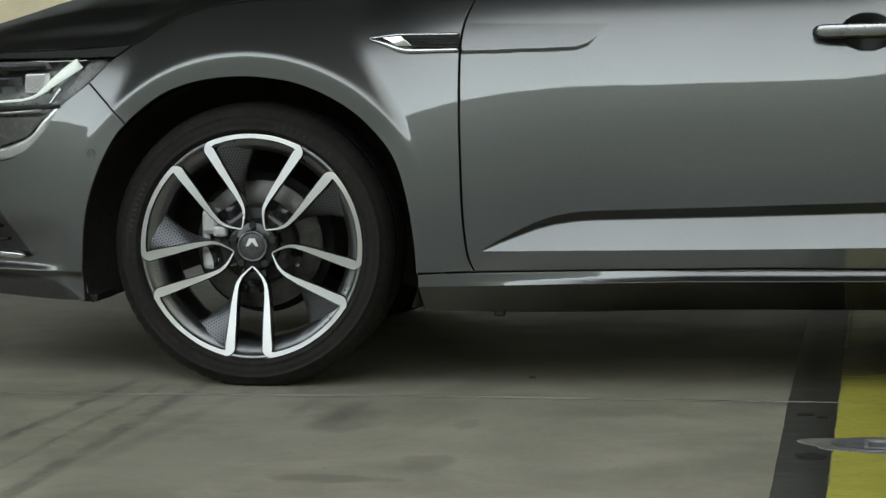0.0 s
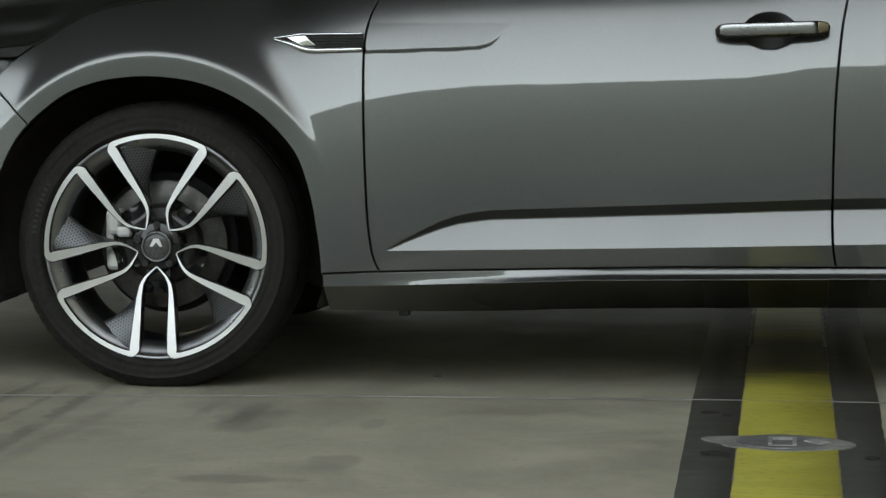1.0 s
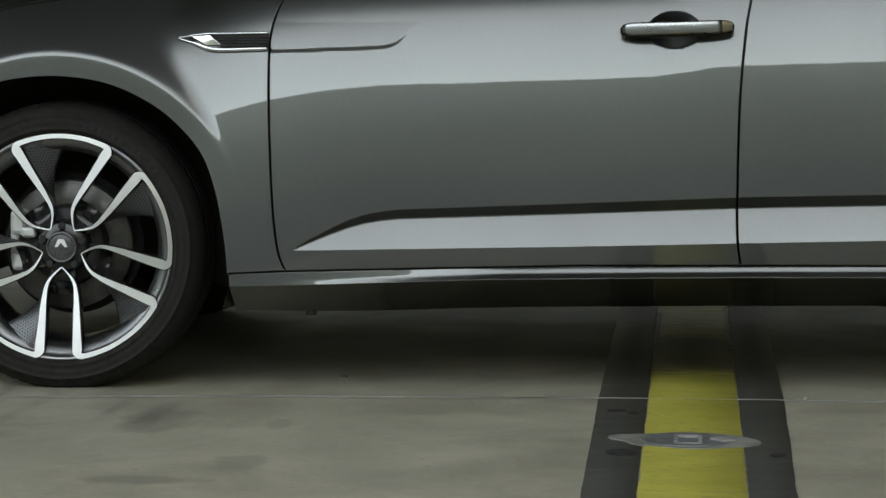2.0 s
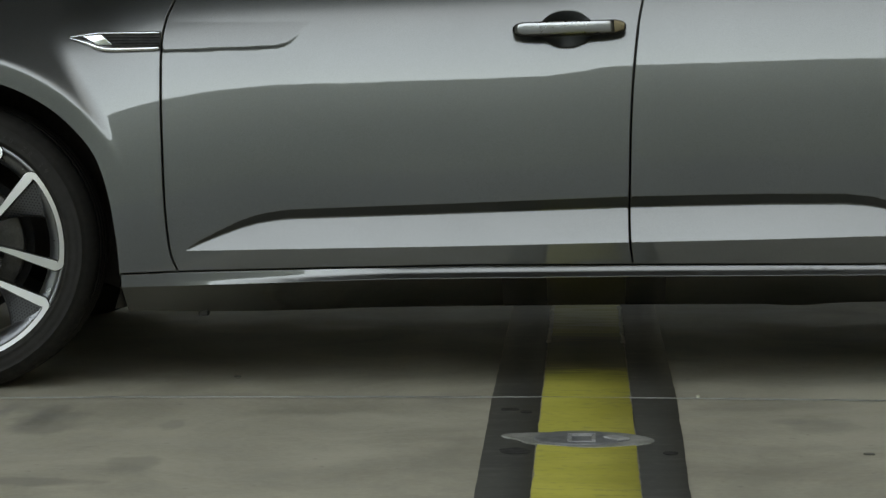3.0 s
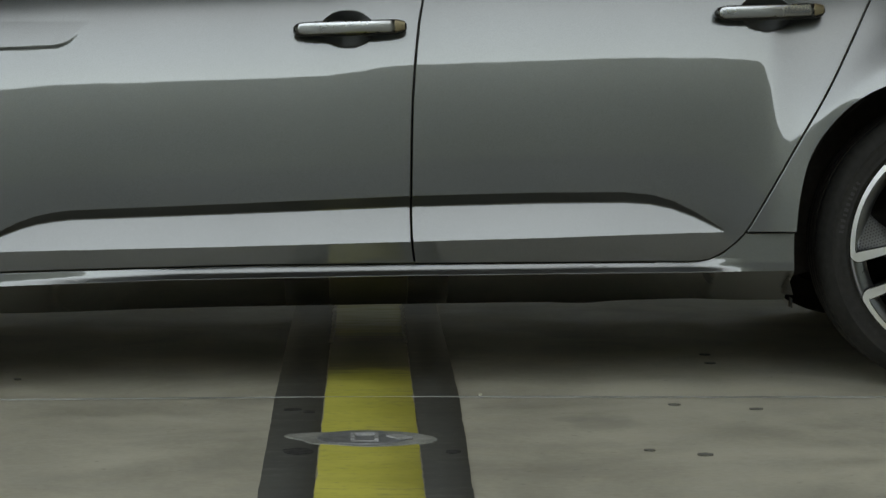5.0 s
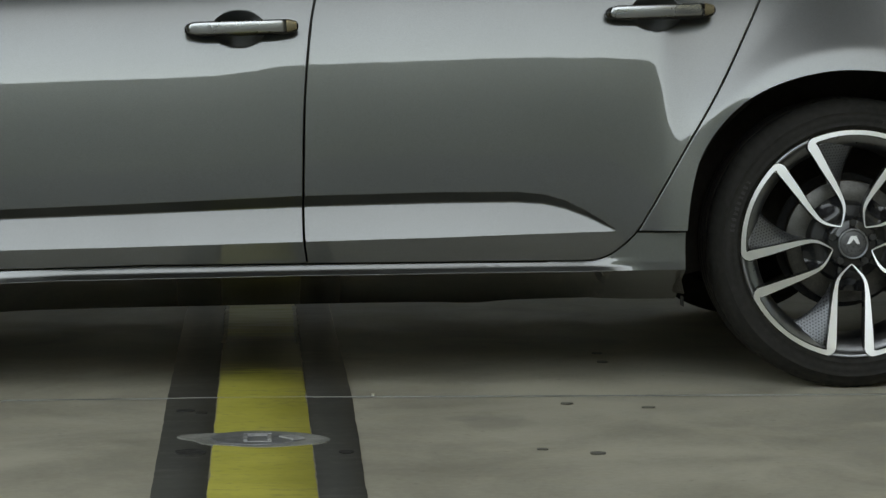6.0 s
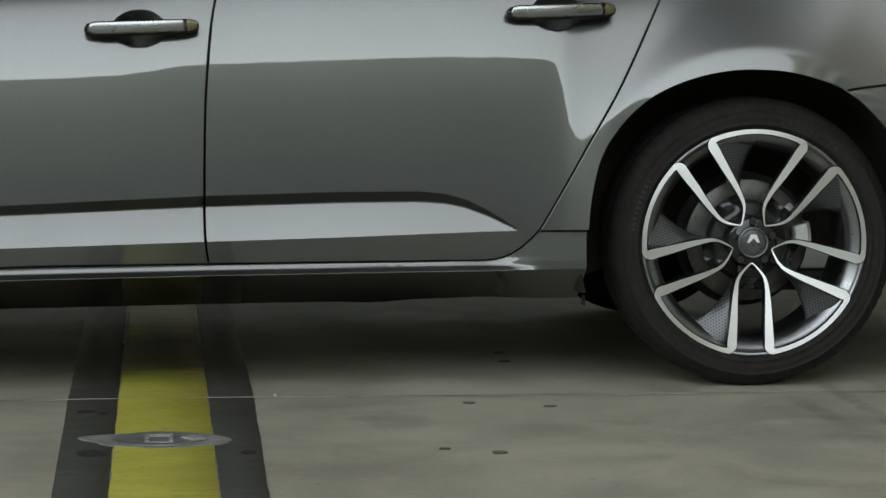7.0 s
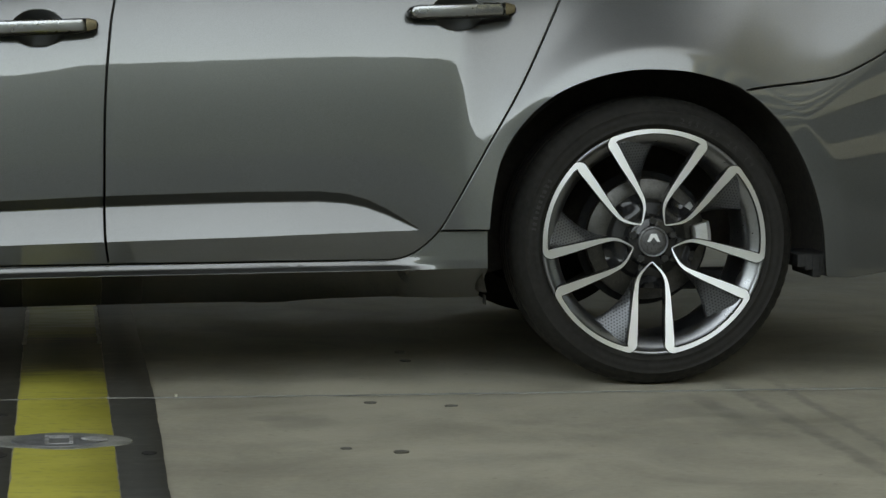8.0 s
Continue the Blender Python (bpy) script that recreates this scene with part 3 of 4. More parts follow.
ground_sheet()
back_wall()
building()
yard()
backdrop()
added_roof()
LINE_L, LINE_R = ((-4.6, 1.357), (14, 1.352)), ((-4.6, 1.552), (14, 1.557))
BORDER_L, BORDER_R = ((-4.6, 1.272), (-1.3, 1.254), (-0.1, 1.244), (1.7, 1.239), (14, 1.239)), ((-4.6, 1.610), (-1.3, 1.640), (-0.1, 1.657), (14, 1.657))
strip("black_line", BORDER_L, shifted_x(LINE_L, -0.002), -2.0, 12.8, 0.003, BLACKLINE, 0.0007, "matt black painted border of the bay line", 3)
strip("black_line", shifted_x(LINE_R, 0.002), BORDER_R, -2.0, 12.8, 0.003, BLACKLINE, 0.0007, "matt black painted border of the bay line", 5)
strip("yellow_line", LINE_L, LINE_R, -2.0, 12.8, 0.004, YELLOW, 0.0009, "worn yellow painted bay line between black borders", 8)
for table, seed in ((shifted_x(LINE_L, -0.003), 31), (shifted_x(LINE_R, -0.008), 32)):
    strip("line_edge", table, shifted_x(table, 0.011), 0.98, 1.95, 0.0050, CHIPPED, 0.0016, "pale chipped edge of the yellow line", seed)


JOINT = ((-9, -0.75), (-0.52, -0.222), (-0.14, -0.185), (0.15, -0.152), (0.38, -0.126), (0.65, -0.108), (0.9, -0.096), (1.4, -0.082), (1.7, -0.088), (2.2, -0.106), (2.6, -0.114), (3.2, -0.134), (9, -0.3))


def floor_joint():
    rng = random.Random(4)
    rows = []
    for k in range(900):
        x = -9 + 18 * k / 899
        y = knots(x, JOINT) + rng.uniform(-0.0014, 0.0014)
        rows.append([(x, y - 0.0022, 0.0018), (x, y - 0.0012, 0.0048), (x, y + 0.0012, 0.0048), (x, y + 0.0022, 0.0018)][::-1])
    ob = link_mesh("floor_joint", grid_mesh("floor_joint", rows), SEAL)
    tagged(ob, "thin pale sealed joint across the concrete floor", "floor joint", kind="structure")


def floor_cover():
    """A round cover set in grout in the middle of the bay line."""
    base = tagged(new("floor_cover"), "round worn iron floor cover set in pale grout", "floor cover")
    base.location = (1.445, -0.725, 0.0)
    blob("grout_ring", 0, 0, 0.0055, 0.142, 0.105, GROUT, 11, "ragged pale grout collar", "", 0.24, base, 0.006)
    bm = bmesh.new()
    bmesh.ops.create_cone(bm, segments=40, radius1=0.093, radius2=0.090, depth=0.004, cap_ends=True)
    for v in bm.verts:
        v.co.z += 0.0065
        v.co.x -= 0.004
    part("lid", bm, LID, base, "scratched dark iron lid")
    bm = bmesh.new()
    for lo, hi in (((-0.028, -0.066, 0.008), (0.028, -0.058, 0.010)), ((-0.028, 0.014, 0.008), (0.028, 0.022, 0.014)), ((-0.028, -0.058, 0.008), (-0.020, 0.014, 0.013)), ((0.020, -0.058, 0.008), (0.028, 0.014, 0.013))):
        box(bm, lo, hi)
    part("square_socket", bm, SOCKET, base, "pale square socket frame")
    bm = bmesh.new()
    box(bm, (0.055, -0.040, 0.008), (0.085, 0.010, 0.0115))
    bmesh.ops.rotate(bm, verts=bm.verts, cent=(0.07, -0.015, 0.016), matrix=Matrix.Rotation(0.6, 3, "Z"))
    part("lifting_lug", bm, SOCKET, base, "pale worn lifting lug")


floor_joint()
floor_cover()
for k, (x, y, rx, ry) in enumerate(((2.125, -0.217, 0.017, 0.016), (2.295, -0.291, 0.018, 0.013), (2.107, -0.937, 0.019, 0.022), (2.005, -0.878, 0.014, 0.012), (0.628, 0.266, 0.011, 0.013), (2.296, 0.538, 0.017, 0.02), (2.304, 0.718, 0.016, 0.02))):
    blob("oil_spot", x, y, 0.0032, rx * 0.8, ry * 0.75, STAIN, 30 + k, "small dark oil spot on the concrete floor", "oil spot", 0.16, group="oil spots on the floor")
for k, (x, y, rx, ry) in enumerate(((1.315, -0.885, 0.030, 0.040), (1.618, -0.90, 0.014, 0.022), (1.290, -0.29, 0.020, 0.020), (1.325, -0.325, 0.014, 0.014))):
    blob("rubber_smudge", x, y, 0.0046, rx, ry, SMUDGE, 50 + k, "soft black rubber smudge on the black border line", "smudge", 0.16, group="smudges on the black lines")
blob("chip", 1.705, -0.05, 0.005, 0.004, 0.012, CHIPPED, 77, "tiny pale stone chip on the floor", "stone chip", 0.2, None, 0.0048, 10)


# ---- the car ----
car = tagged(new("car"), "metallic grey saloon car with black and machined alloy wheels", "car")
car.location = (0, 0, 0)


def arc_of(hub, r, a0, a1, sx=1.0, step=0.008):
    n = max(3, int(abs(a1 - a0) * math.pi / 180 * r / step))
    a = np.radians(np.linspace(a0, a1, n))
    return np.stack([hub[0] + sx * r * np.cos(a), hub[1] + r * np.sin(a)], -1)


ARCH_F = curve([(-0.384, 0.199), (-0.386, 0.268), (-0.381, 0.373), (-0.365, 0.452), (-0.330, 0.541), (-0.285, 0.607), (-0.200, 0.674), (-0.119, 0.706), (-0.039, 0.718), (0.034, 0.718), (0.119, 0.705), (0.198, 0.674), (0.272, 0.625), (0.341, 0.548), (0.375, 0.458), (0.394, 0.355), (0.402, 0.272), (0.407, 0.183)])
ARCH_R = curve([(2.417, 0.204), (2.414, 0.261), (2.414, 0.366), (2.424, 0.455), (2.447, 0.538), (2.493, 0.608), (2.557, 0.666), (2.642, 0.706), (2.733, 0.727), (2.812, 0.730), (2.891, 0.722), (2.975, 0.698), (3.010, 0.679), (3.050, 0.650), (3.112, 0.581), (3.160, 0.490), (3.191, 0.385), (3.203, 0.254)])


def cut(run, a, b):
    """The stretch of a run between the points nearest to a and b."""
    i, j = (int(np.argmin(np.sum((run - np.array(p)) ** 2, axis=1))) for p in (a, b))
    return run[i : j + 1] if i <= j else run[j : i + 1][::-1]


G = 0.0025  # half a shut line
DOOR_F = curve([(0.548, 0.955), (0.520, 0.894), (0.5015, 0.843), (0.4945, 0.780), (0.496, 0.665), (0.500, 0.550), (0.506, 0.422), (0.514, 0.345), (0.522, 0.308), (0.535, 0.281)])
DOOR_B = curve([(1.591, 0.965), (1.578, 0.890), (1.566, 0.815), (1.554, 0.664), (1.550, 0.475), (1.551, 0.361), (1.558, 0.3005)])
DOOR_R = curve([(2.632, 0.965), (2.593, 0.890), (2.495, 0.699), (2.406, 0.547), (2.330, 0.416), (2.298, 0.366), (2.259, 0.330), (2.227, 0.312), (2.189, 0.3045), (2.10, 0.3035)])
HOOD_EDGE = curve([(-0.95, 0.752), (-0.80, 0.760), (-0.62, 0.770), (-0.40, 0.781), (-0.284, 0.793), (-0.215, 0.832), (-0.139, 0.869), (-0.04, 0.889), (0.061, 0.899), (0.25, 0.918), (0.548, 0.955)])
LAMP_EDGE = line([(-0.284, 0.790), (-0.330, 0.755), (-0.379, 0.703)])
BUMPER_CUT = line([(-0.379, 0.703), (-0.283, 0.607)])
SILL_TOP = line([(0.402, 0.273), (0.535, 0.2795), (0.9, 0.2895), (1.2, 0.2975), (1.56, 0.2995), (2.10, 0.3015)])


def shifted(run, dx, dz=0.0):
    return run + np.array([dx, dz])


def build_body():
    top_f, top_r = [(0.5505, 0.955), (1.5885, 0.965)], [(1.5935, 0.965), (2.6295, 0.965)]
    hood_run = cut(HOOD_EDGE, (-0.284, 0.793), (0.548, 0.955))
    fender = ring_of(shifted(hood_run, 0, -G), shifted(DOOR_F, -G), cut(SILL_TOP, (0.535, 0.2795), (0.402, 0.273)) + np.array([0, G]), cut(ARCH_F, (0.402, 0.272), (-0.285, 0.607)), shifted(BUMPER_CUT[::-1], 0.0012, 0.0012), shifted(LAMP_EDGE[::-1], G))
    panel("front_wing", fender, car, dx=0.009, dz=0.006)
    door = ring_of(line(top_f), shifted(DOOR_B, -G), shifted(cut(SILL_TOP, (1.56, 0.2995), (0.535, 0.2795)), 0, 0.8 * G), shifted(DOOR_F[::-1], G))
    front = panel("front_door", door, car, dx=0.014, dz=0.005, fine=((0.50, 0.86, 0.30, 0.44), (1.33, 1.49, 0.77, 0.88), (0.50, 0.86, 0.765, 0.85)), creases=(GROOVE_LOW, list(GROOVE_MID), GROOVE_TOP, (*HANDLES[0], 0.061, 0.0405)))
    door = ring_of(line(top_r), shifted(DOOR_R, -G), shifted(cut(SILL_TOP, (2.10, 0.3015), (1.56, 0.2995)), 0, 0.8 * G), shifted(DOOR_B[::-1], G))
    rear = panel("rear_door", door, car, dx=0.014, dz=0.005, fine=((1.98, 2.30, 0.32, 0.47), (2.27, 2.43, 0.80, 0.92)), creases=(GROOVE_LOW, list(GROOVE_MID), GROOVE_TOP, (*HANDLES[1], 0.061, 0.0405)))
    tail = curve([(3.010, 0.683), (3.06, 0.690), (3.114, 0.696), (3.18, 0.704), (3.247, 0.719), (3.338, 0.763), (3.45, 0.83), (3.60, 0.93)])
    wing = ring_of(shifted(cut(DOOR_R, (2.632, 0.965), (2.300, 0.369)), G), line([(2.304, 0.3705), (2.414, 0.3705)]), cut(ARCH_R, (2.414, 0.3705), (3.010, 0.679)), shifted(tail, 0, G), line([(3.60, 0.965), (2.632 + G, 0.965)]))
    panel("rear_wing", wing, car, dx=0.009, dz=0.006)
    bumper = ring_of(cut(ARCH_R, (3.010, 0.679), (3.203, 0.254)), curve([(3.203, 0.254), (3.266, 0.250), (3.358, 0.263), (3.50, 0.275), (3.70, 0.30)]), line([(3.70, 0.30), (3.70, 0.93), (3.60, 0.93)]), shifted(tail[::-1], 0, -G))
    panel("rear_bumper", bumper, car, dx=0.009, dz=0.006)
    lamp_low = curve([(-0.379, 0.703), (-0.450, 0.645), (-0.490, 0.588), (-0.548, 0.537), (-0.612, 0.517), (-0.75, 0.505), (-0.93, 0.50)])
    bumper = ring_of(shifted(lamp_low, 0, -G), line([(-0.93, 0.50), (-0.93, 0.22), (-0.75, 0.213)]), curve([(-0.75, 0.206), (-0.60, 0.203), (-0.48, 0.199), (-0.384, 0.199)]), cut(ARCH_F, (-0.384, 0.199), (-0.285, 0.607)), shifted(BUMPER_CUT[::-1], -0.0012, -0.0012))
    front_b = panel("front_bumper", bumper, car, mats=(PAINT, UNDERDARK), dx=0.009, dz=0.006, creases=(LIP,))
    # shade under the bumper's lower lip, put in as darker faces
    for f in front_b.data.polygons:
        f.material_index = int(f.center.x < -0.392 and f.center.z < knots(f.center.x, LIP))
    rail = ring_of(shifted(SILL_TOP, 0, -G), shifted(cut(DOOR_R, (2.10, 0.3035), (2.300, 0.369)), G, -G), line([(2.304, 0.3655), (2.414, 0.3655)]), cut(ARCH_R, (2.414, 0.3655), (2.417, 0.206)), line([(2.417, 0.1974), (2.32, 0.1906), (2.22, 0.1877), (2.125, 0.1747), (2.05, 0.1648), (1.99, 0.154), (1.93, 0.1541), (1.89, 0.1586), (1.857, 0.1586), (1.45, 0.1544), (1.2, 0.1513), (1.0, 0.1484), (0.8, 0.1575), (0.7, 0.1644), (0.615, 0.1706), (0.5, 0.1782), (0.408, 0.1814)]), cut(ARCH_F, (0.407, 0.183), (0.402, 0.272)))
    panel("side_sill", rail, car, shape=sill, dx=0.016, dz=0.003, creases=(SILL_EDGE,))
    return front, rear, front_b


front_door, rear_door, front_bumper = build_body()


def hood():
    """The bonnet: from the shut line it climbs steeply, then rounds over to the far side."""
    edge = HOOD_EDGE
    y0 = side(edge[:, 0], edge[:, 1])[0]
    crown = knots(edge[:, 0], ((-0.95, 0.74), (-0.75, 0.855), (-0.60, 0.903), (-0.45, 0.943), (-0.2, 0.97), (0.1, 0.985), (0.55, 1.02)))
    rows = []
    shape = ((0.0, 0.0), (0.02, 0.09), (0.042, 0.17), (0.064, 0.325), (0.09, 0.42), (0.13, 0.55), (0.18, 0.64), (0.26, 0.76), (0.38, 0.88), (0.5, 0.96), (0.7, 1.0), (1.0, 1.0))
    dense = np.linspace(0, 1, 60) ** 1.5
    for s in dense:
        k = knots(s, shape)
        y = y0 + (0.92 - y0) * s
        rows.append(np.stack([edge[:, 0] + 0.10 * s, y, edge[:, 1] + G + (crown - edge[:, 1]) * k], -1).tolist())
    far = [[(x, 1.84 - y, z) for x, y, z in r] for r in rows[-2::-1]]
    skirt = [[(x, y + 0.02, z - 0.012) for x, y, z in rows[0]], [(x, y + 0.0004, z - 0.0005) for x, y, z in rows[0]]]
    bm = bmesh.new()
    for piece in (skirt, rows + far):
        me = grid_mesh("bonnet", piece)
        bm.from_mesh(me)
        bpy.data.meshes.remove(me)
    return part("bonnet", bm, PAINT, car, smooth=True)


hood()


def core():
    """The dark shell behind the panels, under the floor and round the wheels."""
    # the unseen underfloor tray hangs low to block light under the car
    for name, lo, hi in (("floor_pan", (0.43, 0.40, 0.205), (2.40, 1.79, 0.90)), ("front_crossmember", (-0.90, 0.32, 0.24), (-0.45, 1.52, 0.72)), ("engine_undershield", (-0.5, 0.36, 0.30), (0.5, 1.48, 0.78)), ("rear_subframe", (2.36, 0.36, 0.30), (3.3, 1.48, 0.90)), ("boot_floor", (3.26, 0.25, 0.30), (3.62, 1.6, 0.88)), ("underfloor_tray", (0.45, 0.62, 0.155), (2.40, 1.62, 0.22))):
        bm = bmesh.new()
        box(bm, lo, hi, 0.008)
        part(name, bm, PLASTIC, car)
    for hub, r, name in ((HUB_F, 0.402, "front_wheel_liner"), (HUB_R, 0.408, "rear_wheel_liner")):
        a = [math.radians(v) for v in range(-20 if hub is HUB_F else -9, 201, 5)]
        rows = []
        for y, k in ((-0.012, 1.0), (0.06, 1.03), (0.32, 1.03), (0.33, 0.0)):
            rows.append([(hub[0] + r * k * math.cos(v), y, hub[1] + r * k * math.sin(v) * (0.985 if k else 0)) for v in a])
        link_mesh(name, grid_mesh(name, rows), LINER, car, "black felt wheel arch liner")
    bm = bmesh.new()
    box(bm, (-0.398, -0.002, 0.192), (-0.362, 0.16, 0.21), 0.003)
    part("front_air_deflector", bm, PLASTIC, car)
    bm = bmesh.new()
    box(bm, (2.4165, 0.02, 0.190), (2.4195, 0.06, 0.212), 0.0012)
    part("rear_mud_flap", bm, PLASTIC, car)
    for k in range(7):
        bm = bmesh.new()
        box(bm, (3.150 + 0.018 * k, 0.01, 0.246 + 0.005 * (k % 2) + max(0, 2 - k) * 0.012), (3.170 + 0.018 * k, 0.2, 0.30), 0.003)
        part("undertray_tab", bm, PLASTIC, car)
    for x, w, y in ((0.57, 0.012, 0.10),):
        bm = bmesh.new()
        box(bm, (x - w, y, 0.163), (x + w, y + 0.03, 0.225), 0.004)
        part("jacking_point", bm, UNDERDARK, car)


core()
# the side away from the camera, closed plainly
far = bmesh.new()
box(far, (-0.9, 1.80, 0.21), (3.6, 1.86, 0.95), 0.02)
part("far_side_panel", far, PAINT, car)


# ---- wheels ----
K = 0.001328  # wheel drawing units to metres
SPOKE = ((0, 36.5), (5.5, 40.5), (12.5, 47.5), (19.5, 56), (24.8, 67), (27.5, 82), (29.2, 102), (31.0, 140), (32.8, 170))
SPOKE_W = (4.8, 5.2, 6.0, 7.2, 8.6, 10.4, 12.8, 16.5, 19.0)


def face_y(r):
    """How far the wheel's face stands back at a radius."""
    return -0.004 + 0.030 * (1 - np.clip(r / 0.2586, 0, 1)) ** 1.4


def spoke_pair():
    """One bright ribbon: half an arc of the rim, a spoke in, round the hub, a spoke out, half an arc."""
    half = [np.array((o, -r)) for o, r in SPOKE]
    a_end = math.radians(-90 + 36.3)
    a0 = math.radians(-90 + 14.0)
    corner = [np.array((33.4, -180.5)), np.array((37.6, -187.2))]
    arc = [np.array((192.7 * math.cos(a), 192.7 * math.sin(a))) for a in np.linspace(a0, a_end, 12)]
    pts = half + corner + arc
    wid = list(SPOKE_W) + [20.0, 15.0] + list(np.linspace(11.5, 10.5, 12))
    run = np.array([[-p[0], p[1]] for p in pts[:0:-1]] + pts)
    w = np.array(wid[:0:-1] + wid)
    # even steps along a smooth curve, carrying the width with it
    dense = curve(run, 3.0)
    seg = np.r_[0, np.cumsum(np.linalg.norm(np.diff(run, axis=0), axis=1))]
    own = np.array([seg[np.argmin(np.sum((run - p) ** 2, axis=1))] for p in dense])
    along = np.r_[0, np.cumsum(np.linalg.norm(np.diff(dense, axis=0), axis=1))]
    width = np.interp(along / along[-1], seg / seg[-1], w)
    t = np.gradient(dense, axis=0)
    t /= np.linalg.norm(t, axis=1)[:, None]
    nrm = np.stack([-t[:, 1], t[:, 0]], -1)
    section = ((-0.5, 0.0, 0.030), (-0.5, 0.0, 0.0025), (-0.5, 1.1, 0.0), (0.5, -1.1, 0.0), (0.5, 0.0, 0.0025), (0.5, 0.0, 0.030))
    rows = []
    for a, inset, depth in section:
        q = (dense + nrm * (width * a + inset * 1.3)[:, None]) * K
        r = np.hypot(q[:, 0], q[:, 1])
        r_mid = np.hypot(dense[:, 0], dense[:, 1]) * K
        rows.append(np.stack([q[:, 0], face_y(r_mid) + depth, q[:, 1]], -1).tolist())
    me = grid_mesh("twin_spoke", rows)
    n = len(dense) - 1
    me.polygons.foreach_set("use_smooth", [False] * len(me.polygons))
    me.polygons.foreach_set("material_index", [0 if k // n == 2 else 1 for k in range(len(me.polygons))])
    bm = bmesh.new()
    bm.from_mesh(me)
    bmesh.ops.recalc_face_normals(bm, faces=bm.faces)
    if max(bm.faces, key=lambda f: f.calc_area()).normal.y > 0:
        bmesh.ops.reverse_faces(bm, faces=bm.faces)
    bm.to_mesh(me)
    bm.free()
    me.materials.append(ALLOY)
    me.materials.append(GLOSS)
    return me


def web_mesh():
    """The black casting between and behind a pair of spokes."""
    rows = []
    for r in np.linspace(34, 84, 12):
        o = knots(r, ((34, 20), (60, 23), (97, 27), (140, 32), (188, 38)))
        row = []
        for u in np.linspace(-1, 1, 9):
            d = 0.018 + 0.030 * (1 - abs(u) ** 3) * float(step01((r - 52) / 30))
            row.append((o * u * K, float(face_y(r * K)) + d, -r * K))
        rows.append(row)
    return grid_mesh("spoke_web", rows)


def insert_mesh():
    """The dimpled vane that leans back from a spoke into the window."""
    rows = []
    for s in np.linspace(0, 1, 24):
        r = 76 + (184 - 76) * s
        lead = -math.degrees(math.asin(min(1, knots(r, ((76, 26.0), (140, 35), (188, 40))) / r)))
        spread = 3.0 + 23.0 * s**1.15
        row = []
        for u in np.linspace(0, 1, 10):
            a = math.radians(-90 + lead - spread * u)
            bulge = 0.012 + 0.024 * u**1.5 + 0.010 * (1 - s)
            row.append((r * K * math.cos(a), float(face_y(r * K)) + bulge, r * K * math.sin(a)))
        rows.append(row)
    me = grid_mesh("vane", rows)
    bm = bmesh.new()
    bm.from_mesh(me)
    bmesh.ops.solidify(bm, geom=list(bm.faces), thickness=0.004)
    bm.to_mesh(me)
    bm.free()
    return me


def letters(text, radius, centre_deg, size, spacing):
    """Raised moulded letters round the tyre's sidewall, one mesh each."""
    made = []
    total = len(text) * spacing
    for k, ch in enumerate(text):
        if ch == " ":
            continue
        cu = bpy.data.curves.new("letter", "FONT")
        cu.body, cu.size, cu.extrude, cu.align_x = ch, size, 0.0008, "CENTER"
        tmp = bpy.data.objects.new("letter", cu)
        me = bpy.data.meshes.new_from_object(tmp)
        a = math.radians(centre_deg + total / 2 - (k + 0.5) * spacing)
        place = Matrix.Translation((radius * math.cos(a), 0, radius * math.sin(a))) @ Matrix.Rotation(-(a - math.pi / 2), 4, "Y") @ Matrix.Rotation(math.pi / 2, 4, "X")
        me.transform(place)
        bm = bmesh.new()
        bm.from_mesh(me)
        made.append(bm)
        bpy.data.meshes.remove(me)
        bpy.data.objects.remove(tmp)
        bpy.data.curves.remove(cu)
    return made


